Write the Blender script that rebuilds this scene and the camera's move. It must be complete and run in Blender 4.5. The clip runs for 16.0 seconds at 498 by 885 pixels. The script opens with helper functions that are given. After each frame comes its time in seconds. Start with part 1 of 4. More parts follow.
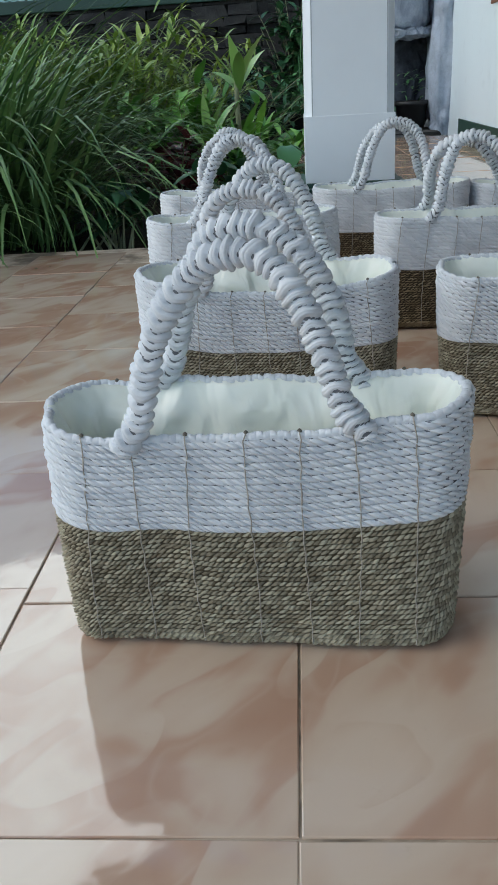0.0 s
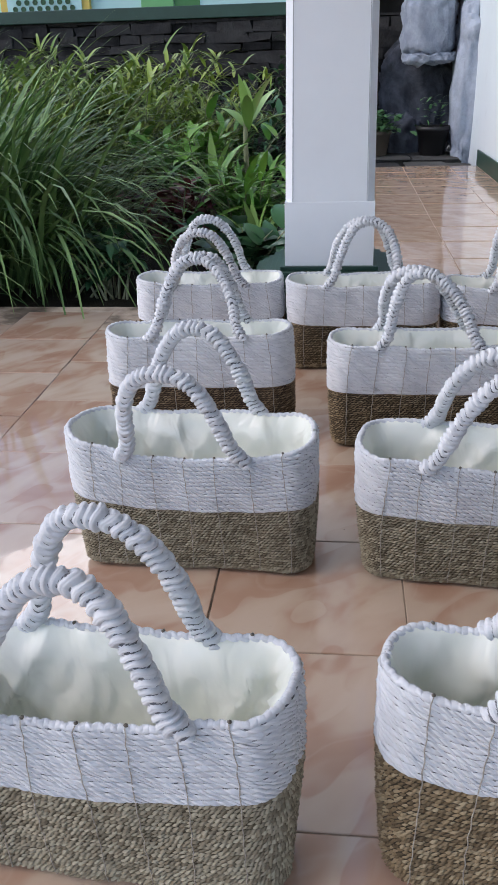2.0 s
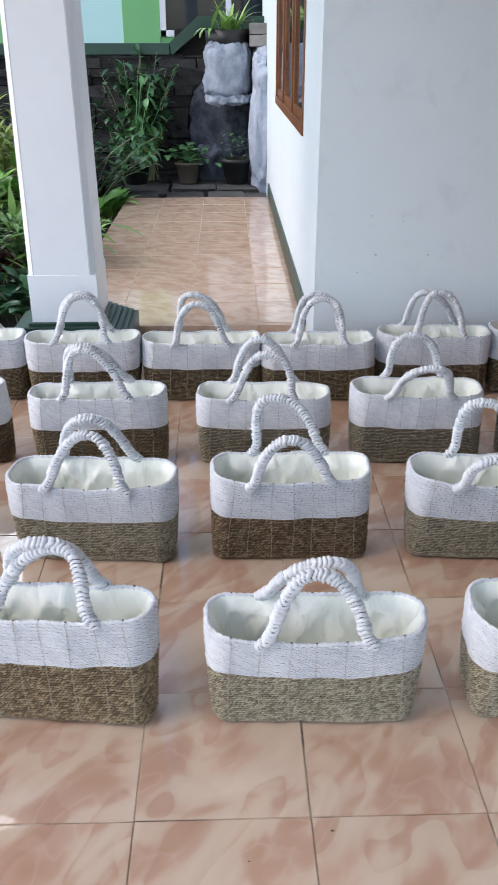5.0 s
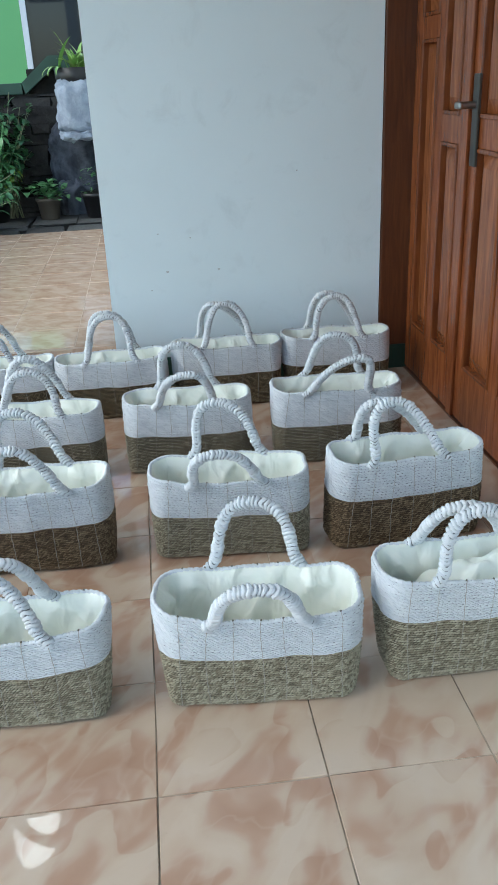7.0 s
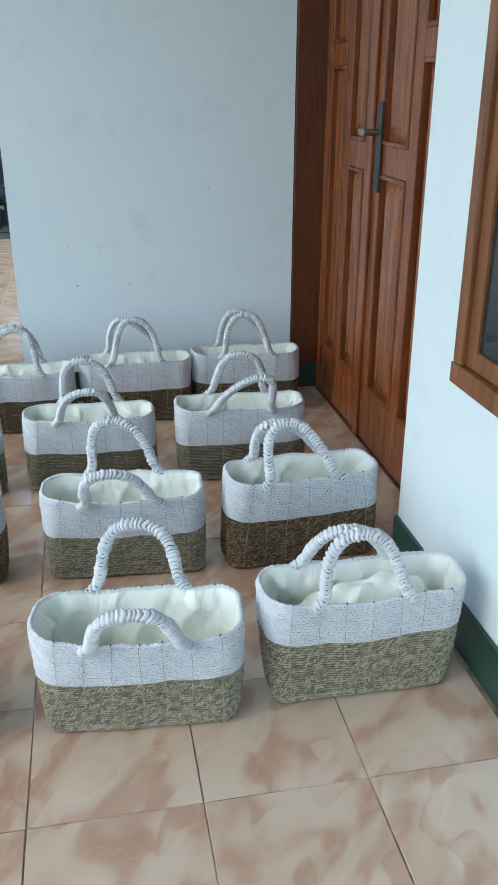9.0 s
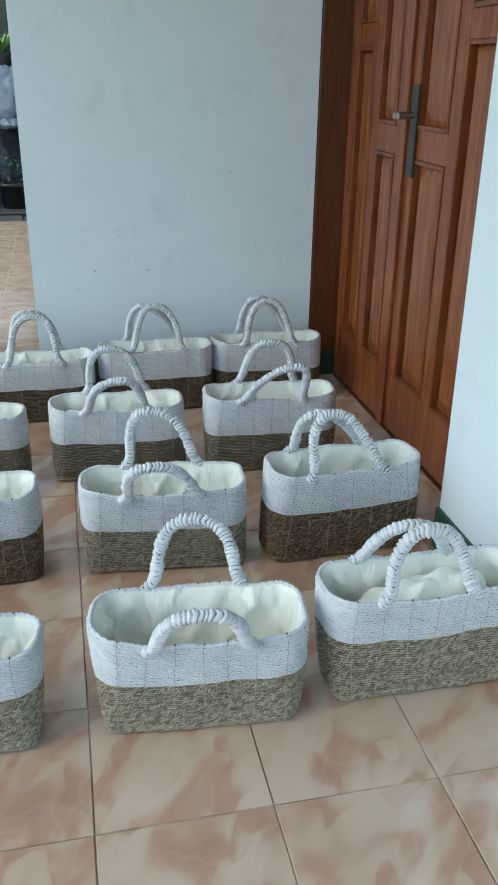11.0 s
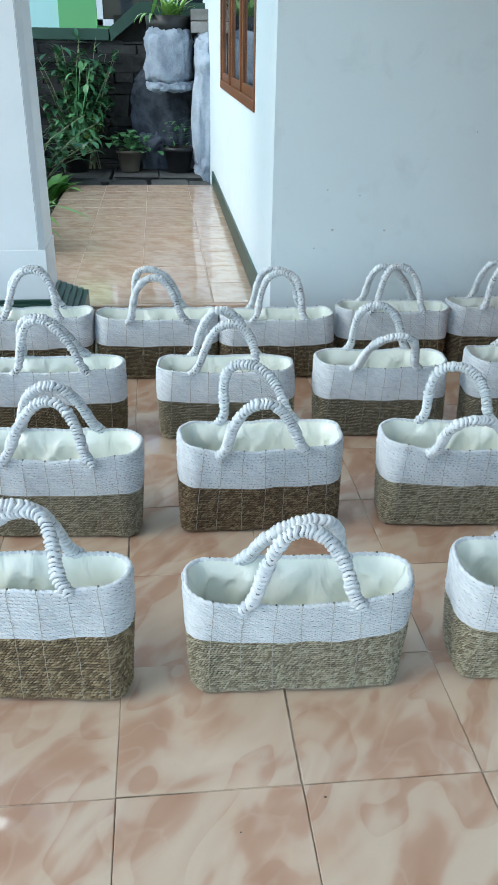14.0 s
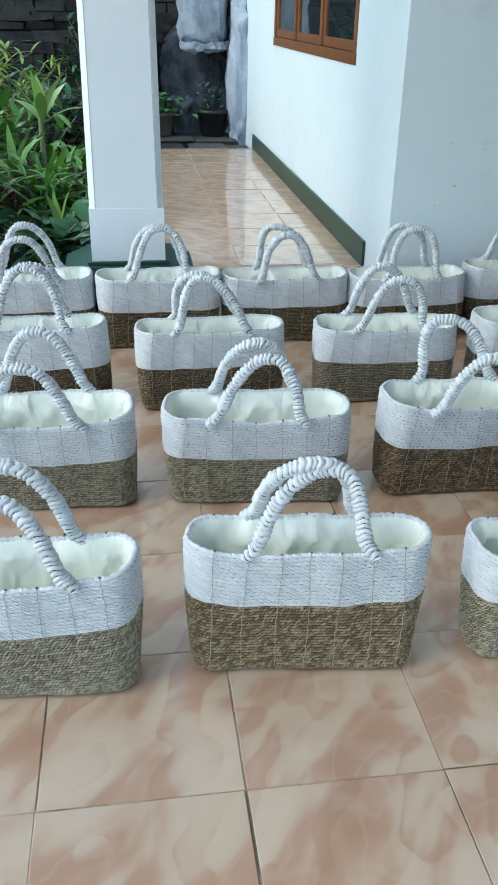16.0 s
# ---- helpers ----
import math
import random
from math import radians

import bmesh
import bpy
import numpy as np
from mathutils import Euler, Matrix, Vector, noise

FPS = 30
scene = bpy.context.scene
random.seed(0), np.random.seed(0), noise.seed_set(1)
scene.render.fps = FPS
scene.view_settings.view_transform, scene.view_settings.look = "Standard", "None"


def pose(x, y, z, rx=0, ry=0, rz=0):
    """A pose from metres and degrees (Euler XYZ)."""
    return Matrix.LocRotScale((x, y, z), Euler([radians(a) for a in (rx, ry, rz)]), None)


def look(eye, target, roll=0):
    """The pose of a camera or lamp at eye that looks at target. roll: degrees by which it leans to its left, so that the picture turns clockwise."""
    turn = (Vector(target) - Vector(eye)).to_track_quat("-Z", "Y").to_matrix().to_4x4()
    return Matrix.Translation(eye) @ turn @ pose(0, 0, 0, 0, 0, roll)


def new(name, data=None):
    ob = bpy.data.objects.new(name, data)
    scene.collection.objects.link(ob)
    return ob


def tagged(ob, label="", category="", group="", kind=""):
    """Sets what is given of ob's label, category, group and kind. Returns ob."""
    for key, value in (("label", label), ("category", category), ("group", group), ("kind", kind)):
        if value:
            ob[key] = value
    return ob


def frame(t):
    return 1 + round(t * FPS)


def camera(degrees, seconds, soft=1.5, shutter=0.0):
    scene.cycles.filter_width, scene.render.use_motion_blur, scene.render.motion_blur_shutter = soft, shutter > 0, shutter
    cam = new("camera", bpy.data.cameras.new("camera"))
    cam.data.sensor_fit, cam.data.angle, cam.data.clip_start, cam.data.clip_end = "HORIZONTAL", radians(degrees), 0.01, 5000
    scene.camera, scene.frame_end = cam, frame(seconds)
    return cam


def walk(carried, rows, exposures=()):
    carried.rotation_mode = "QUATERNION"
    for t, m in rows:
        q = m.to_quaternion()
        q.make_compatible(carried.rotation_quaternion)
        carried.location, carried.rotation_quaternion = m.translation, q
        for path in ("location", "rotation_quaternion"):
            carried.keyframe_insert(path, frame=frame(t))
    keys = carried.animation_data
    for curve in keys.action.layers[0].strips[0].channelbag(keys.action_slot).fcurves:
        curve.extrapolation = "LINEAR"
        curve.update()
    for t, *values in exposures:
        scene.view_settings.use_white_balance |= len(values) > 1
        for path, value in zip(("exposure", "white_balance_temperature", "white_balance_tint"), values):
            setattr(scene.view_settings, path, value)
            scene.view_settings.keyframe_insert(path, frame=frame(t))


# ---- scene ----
cam = camera(33.7, 16.0, 1.5, 0.15)
PATH = [
    (0, (-0.287, -0.431, 0.507), (-0.426, 1.394, -0.3), -3.5),
    (0.5, (-0.255, -0.4, 0.561), (-0.434, 1.423, -0.242), -2.8),
    (1, (-0.211, -0.366, 0.671), (-0.416, 1.437, -0.169), -1.2),
    (1.5, (-0.163, -0.344, 0.759), (-0.367, 1.466, -0.067), -2.0),
    (2, (-0.113, -0.337, 0.768), (-0.32, 1.464, -0.076), -1.7),
    (2.5, (-0.045, -0.335, 0.859), (-0.259, 1.402, -0.109), -2.4),
    (3, (-0.016, -0.495, 1.142), (-0.118, 1.244, 0.16), 0.9),
    (3.5, (0.129, -0.718, 1.175), (0.015, 1.042, 0.231), 1.1),
    (4, (0.243, -0.861, 1.185), (0.157, 0.923, 0.284), 0.3),
    (4.5, (0.302, -0.939, 1.185), (0.29, 0.854, 0.299), -0.0),
    (5, (0.469, -0.966, 1.184), (0.517, 0.828, 0.301), -0.1),
    (5.2, (0.568, -0.965, 1.179), (0.63, 0.828, 0.294), 0.0),
    (7.5, (1.016, -1.074, 1.124), (1.242, 0.753, 0.342), -2.4),
    (7.8, (1.053, -1.065, 1.125), (1.297, 0.766, 0.357), -1.7),
    (8, (1.077, -1.064, 1.13), (1.337, 0.763, 0.36), -1.3),
    (10.5, (1.001, -1.016, 1.141), (1.43, 0.759, 0.326), 0.9),
    (11, (0.927, -0.983, 1.135), (1.326, 0.796, 0.311), 0.8),
    (11.5, (0.818, -0.978, 1.139), (1.17, 0.804, 0.302), 1.0),
    (12, (0.652, -1.029, 1.135), (0.975, 0.755, 0.292), 2.1),
    (12.5, (0.535, -1.076, 1.121), (0.83, 0.715, 0.281), 2.8),
    (13, (0.467, -1.076, 1.111), (0.729, 0.719, 0.27), 2.9),
    (13.5, (0.442, -1.02, 1.087), (0.659, 0.781, 0.245), 2.2),
    (14, (0.4, -0.937, 1.081), (0.595, 0.849, 0.202), 1.0),
    (14.5, (0.257, -0.916, 1.053), (0.483, 0.83, 0.105), -0.3),
    (15, (0.076, -0.915, 1.033), (0.339, 0.799, 0.036), 0.0),
    (15.5, (-0.029, -0.811, 1.004), (0.243, 0.908, 0.018), 0.8),
    (16, (-0.126, -0.813, 1.006), (0.132, 0.937, 0.072), 1.1),
]
walk(cam, [(t, look(eye, target, roll)) for t, eye, target, roll in PATH],
     [(0, -0.5, 6080, 1), (0.5, -0.45, 6180, 4), (1, -0.35, 6080, 3), (2, -0.2, 6300, 14), (2.5, -0.2, 6350, 14), (3, -0.15, 6120, 8), (3.5, -0.1, 6250, 12), (4, -0.1, 6150, 13), (5, 0.25, 6350, 12), (7.5, 0.25, 5860, -3), (8, 0.3, 5860, -3), (11, 0.1, 5910, -4), (12.5, 0.27, 5810, -6), (14, 0.31, 5810, -5), (14.5, 0.25, 5860, -4), (15.5, 0.2, 5760, -5), (16, 0.1, 5860, -5)])


# ---- light ----
world = bpy.data.worlds.new("sky")
scene.world = world
world.use_nodes = True
wn = world.node_tree.nodes
sky = wn.new("ShaderNodeTexSky")
sky.sky_type = "NISHITA"
sky.sun_disc = False
sky.sun_elevation = radians(43)
sky.sun_rotation = radians(-108)
sky.air_density, sky.dust_density = 1.0, 2.0
world.node_tree.links.new(sky.outputs[0], wn["Background"].inputs[0])
wn["Background"].inputs[1].default_value = 0.30
# the brightest break in the hazy sky stands over the garden
sun = new("sun", bpy.data.lights.new("sun", "SUN"))
sun.data.energy, sun.data.angle, sun.data.color = 0.42, radians(20), (1.0, 0.96, 0.9)
sun.matrix_world = look((-2.87, 7.10, 6.43), (0, 0, 0))


# ---- materials ----
class Mat:
    """A node material with a few short helpers."""

    def __init__(self, name, rough=0.6, metal=0.0, spec=0.5):
        self.m = bpy.data.materials.new(name)
        self.m.use_nodes = True
        self.t = self.m.node_tree
        self.b = self.t.nodes["Principled BSDF"]
        self.set("Roughness", rough), self.set("Metallic", metal), self.set("Specular IOR Level", spec)

    def set(self, socket, value):
        if isinstance(value, bpy.types.NodeSocket):
            self.t.links.new(value, self.b.inputs[socket])
        else:
            self.b.inputs[socket].default_value = value

    def node(self, kind, **props):
        n = self.t.nodes.new("ShaderNode" + kind)
        for k, v in props.items():
            if k == "operation":
                n.operation = v
            elif k == "dims":
                n.noise_dimensions = v
            elif k == "feature":
                n.feature = v
        return n

    def link(self, a, b):
        if isinstance(a, bpy.types.NodeSocket):
            self.t.links.new(a, b)
        else:
            b.default_value = a

    def coord(self, which="Object", scale=(1, 1, 1), rot=(0, 0, 0), loc=(0, 0, 0)):
        c, mp = self.node("TexCoord"), self.node("Mapping")
        self.link(c.outputs[which], mp.inputs[0])
        mp.inputs["Scale"].default_value = scale
        mp.inputs["Rotation"].default_value = [radians(a) for a in rot]
        self.link(loc, mp.inputs["Location"])
        return mp.outputs[0]

    def noise(self, vec, scale, detail=4, rough=0.55, distort=0.0):
        n = self.node("TexNoise")
        self.link(vec, n.inputs["Vector"])
        n.inputs["Scale"].default_value, n.inputs["Detail"].default_value = scale, detail
        n.inputs["Roughness"].default_value, n.inputs["Distortion"].default_value = rough, distort
        return n.outputs[0]

    def ramp(self, fac, stops):
        r = self.node("ValToRGB")
        self.link(fac, r.inputs[0])
        e = r.color_ramp.elements
        while len(e) < len(stops):
            e.new(0.5)
        for k, (p, c) in enumerate(stops):
            e[k].position = p
            e[k].color = (*c, 1) if len(c) == 3 else c
        return r.outputs[0]

    def mix(self, fac, a, b, mode="MIX"):
        n = self.t.nodes.new("ShaderNodeMix")
        n.data_type, n.blend_type = "RGBA", mode
        self.link(fac, n.inputs[0])
        self.link(a if isinstance(a, bpy.types.NodeSocket) else (*a, 1), n.inputs[6])
        self.link(b if isinstance(b, bpy.types.NodeSocket) else (*b, 1), n.inputs[7])
        return n.outputs[2]

    def math(self, op, a, b=0.0):
        n = self.node("Math", operation=op)
        self.link(a, n.inputs[0]), self.link(b, n.inputs[1])
        return n.outputs[0]

    def bump(self, height, strength=0.3, dist=0.01):
        n = self.node("Bump")
        self.link(height, n.inputs["Height"])
        n.inputs["Strength"].default_value, n.inputs["Distance"].default_value = strength, dist
        self.set("Normal", n.outputs[0])

    def random(self):
        return self.node("ObjectInfo").outputs["Random"]


def grey(v):
    return (v, v, v)


def plain(name, colour, rough=0.6, metal=0.0, vary=0.12, scale=30.0, bump=0.1, spec=0.5):
    """Paint, plastic or metal with slight mottling at two scales."""
    m = Mat(name, rough, metal, spec)
    v = m.coord()
    big, small = m.noise(v, scale * 0.12, 3), m.noise(v, scale, 5)
    c = m.mix(m.ramp(big, [(0.3, grey(0.0)), (0.7, grey(1.0))]), [x * (1 - vary) for x in colour], [min(1, x * (1 + vary * 0.5)) for x in colour])
    m.set("Base Color", m.mix(m.math("MULTIPLY", small, 0.25), c, [x * (1 - vary * 2) for x in colour]))
    if bump:
        m.bump(small, bump, 0.004)
    return m.m


def wall_paint(name, colour, dirt):
    """Matt wall paint, with faint roller texture, scuffs and grime."""
    m = Mat(name, 0.55, 0, 0.35)
    v = m.coord()
    big = m.noise(v, 1.3, 4, 0.6)
    smudge = m.noise(v, 7.0, 5, 0.65, 0.6)
    c = m.mix(m.ramp(big, [(0.35, grey(0)), (0.75, grey(1))]), colour, [x * 0.95 for x in colour])
    c = m.mix(m.ramp(smudge, [(0.57, grey(0)), (0.8, grey(dirt))]), c, [x * 0.72 for x in colour])
    m.set("Base Color", c)
    m.bump(m.noise(v, 160, 3), 0.06, 0.002)
    return m.m


def tile_paint(name, scale, turn, stops, soft):
    """Glossy ceramic with a printed marble pattern, each tile cut from another place."""
    m = Mat(name, 0.09, 0, 0.6)
    off = m.node("CombineXYZ")
    r = m.random()
    m.link(m.math("MULTIPLY", r, 37.0), off.inputs[0]), m.link(m.math("MULTIPLY", r, 91.0), off.inputs[1])
    v = m.coord("Object", (1, 1, 1), (0, 0, turn), off.outputs[0])
    st = m.node("Mapping")
    m.link(v, st.inputs[0])
    st.inputs["Scale"].default_value = scale
    blotch = m.noise(st.outputs[0], 1.0, soft, 0.5, 0.7)
    vein = m.noise(st.outputs[0], 1.1, 2.5, 0.55, 0.5)
    fold = m.math("FRACT", m.math("MULTIPLY", m.noise(st.outputs[0], 1.15, 1.0, 0.45, 0.15), 3.6))
    petal = m.ramp(fold, [(0.0, grey(0.64)), (0.80, grey(0.38)), (0.95, grey(0.44)), (1.0, grey(0.64))])
    k = m.math("ADD", m.math("MULTIPLY", blotch, 0.72), m.math("MULTIPLY", petal, 0.28))
    c = m.ramp(k, stops)
    edge = m.math("ABSOLUTE", m.math("SUBTRACT", vein, 0.5))
    c = m.mix(m.ramp(edge, [(0.0, grey(0.22)), (0.03, grey(0.0))]), c, stops[0][1])
    wide = m.coord("Object", (1, 1, 1))
    c = m.mix(m.ramp(m.noise(wide, 60, 4), [(0.64, grey(0)), (0.8, grey(0.12))]), c, (0.3, 0.2, 0.14))
    m.set("Base Color", c)
    m.set("Roughness", m.ramp(m.noise(wide, 5, 4, 0.6), [(0.3, grey(0.03)), (0.75, grey(0.08))]))
    m.set("Coat Weight", 0.35), m.set("Coat Roughness", 0.02)
    m.bump(m.noise(wide, 13, 3, 0.55), 0.055, 0.01)
    return m.m


def weave(name, stops, rough, gloss=0.35, fuzz=0.2, vary=0.52, plies=1.0):
    """Twisted strands in rows: the uv map counts strands along a row, and rows."""
    m = Mat(name, rough, 0, gloss)
    uv = m.node("TexCoord").outputs["UV"]
    s = m.node("SeparateXYZ")
    m.link(uv, s.inputs[0])
    row, f = m.math("FLOOR", s.outputs[1]), m.math("FRACT", s.outputs[1])
    ph = s.outputs[0]
    cell = m.node("CombineXYZ")
    m.link(m.math("FLOOR", ph), cell.inputs[0]), m.link(row, cell.inputs[1]), m.link(m.math("MULTIPLY", m.random(), 50), cell.inputs[2])
    w = m.node("TexWhiteNoise")
    w.noise_dimensions = "3D"
    m.link(cell.outputs[0], w.inputs["Vector"])
    ob = m.coord("Object")
    patch = m.noise(ob, 22, 4, 0.6)
    fibre = m.noise(m.coord("Object", (1, 1, 3)), 420, 3)
    k = m.math("ADD", m.math("MULTIPLY", w.outputs[0], vary), m.math("MULTIPLY", patch, 0.70 - vary))
    k = m.math("ADD", k, m.math("MULTIPLY", fibre, 0.30))
    m.set("Base Color", m.ramp(k, stops))

    def mound(x, power):
        return m.math("SUBTRACT", 1.0, m.math("POWER", m.math("ABSOLUTE", m.math("SUBTRACT", m.math("MULTIPLY", x, 2.0), 1.0)), power))

    h = m.math("MULTIPLY", mound(m.math("FRACT", m.math("MULTIPLY", ph, plies)), 3.0), mound(f, 6.0))
    h = m.math("ADD", h, m.math("MULTIPLY", fibre, fuzz))
    m.bump(h, 0.35, 0.0025)
    return m.m


def wood(name, dark, light, rough=0.35, along=(14, 14, 1.2)):
    m = Mat(name, rough, 0, 0.45)
    v = m.coord("Object", along)
    grain = m.noise(v, 3.2, 6, 0.65, 0.8)
    fine = m.noise(v, 22, 4, 0.6)
    c = m.ramp(grain, [(0.3, dark), (0.52, [(a + b) / 2 for a, b in zip(dark, light)]), (0.72, light)])
    m.set("Base Color", m.mix(m.math("MULTIPLY", fine, 0.35), c, [x * 0.6 for x in dark]))
    m.bump(fine, 0.08, 0.002)
    return m.m


def leaf_paint(name, base, tip, rough=0.45):
    m = Mat(name, rough, 0, 0.4)
    geo = m.node("NewGeometry")
    v = m.coord()
    k = m.math("ADD", m.math("MULTIPLY", geo.outputs["Random Per Island"], 0.75), m.math("MULTIPLY", m.noise(v, 12, 3), 0.3))
    m.set("Base Color", m.ramp(k, [(0.1, base), (0.55, [(a + b) / 2 for a, b in zip(base, tip)]), (0.95, tip)]))
    m.set("Transmission Weight", 0.0)
    m.set("Subsurface Weight", 0.0)
    return m.m


def stone_paint(name, dark, light, scale=6.0, bump=0.6):
    m = Mat(name, 0.85, 0, 0.3)
    v = m.coord()
    r = m.random()
    a = m.noise(v, scale, 8, 0.65, 0.4)
    b = m.noise(v, scale * 7, 6, 0.7)
    c = m.ramp(m.math("ADD", m.math("MULTIPLY", a, 0.75), m.math("MULTIPLY", r, 0.25)), [(0.3, dark), (0.7, light)])
    m.set("Base Color", m.mix(m.math("MULTIPLY", b, 0.4), c, [x * 0.5 for x in dark]))
    m.bump(m.math("ADD", a, m.math("MULTIPLY", b, 0.4)), bump, 0.02)
    return m.m


def glass_paint(name):
    m = Mat(name, 0.03, 0, 0.5)
    m.set("Base Color", (0.02, 0.025, 0.03, 1))
    m.set("IOR", 1.5)
    return m.m


def cloth_paint():
    m = Mat("lining_cloth", 0.28, 0, 0.5)
    v = m.coord()
    m.set("Base Color", m.ramp(m.noise(v, 14, 3), [(0.3, (0.80, 0.83, 0.74)), (0.7, (0.88, 0.90, 0.83))]))
    m.bump(m.noise(m.coord("Object", (17, 17, 10), (20, 30, 0)), 1.25, 2, 0.4, 0.8), 0.62, 0.02)
    return m.m


def grout_paint():
    """Cement joints, pale where worn and dark where dirty."""
    m = Mat("grout", 0.9, 0, 0.3)
    v = m.coord()
    m.set("Base Color", m.ramp(m.noise(v, 4.5, 5, 0.65), [(0.38, (0.58, 0.49, 0.38)), (0.50, (0.38, 0.31, 0.235)), (0.57, (0.19, 0.155, 0.115)), (0.68, (0.10, 0.08, 0.06))]))
    m.bump(m.noise(v, 90, 4), 0.4, 0.004)
    return m.m


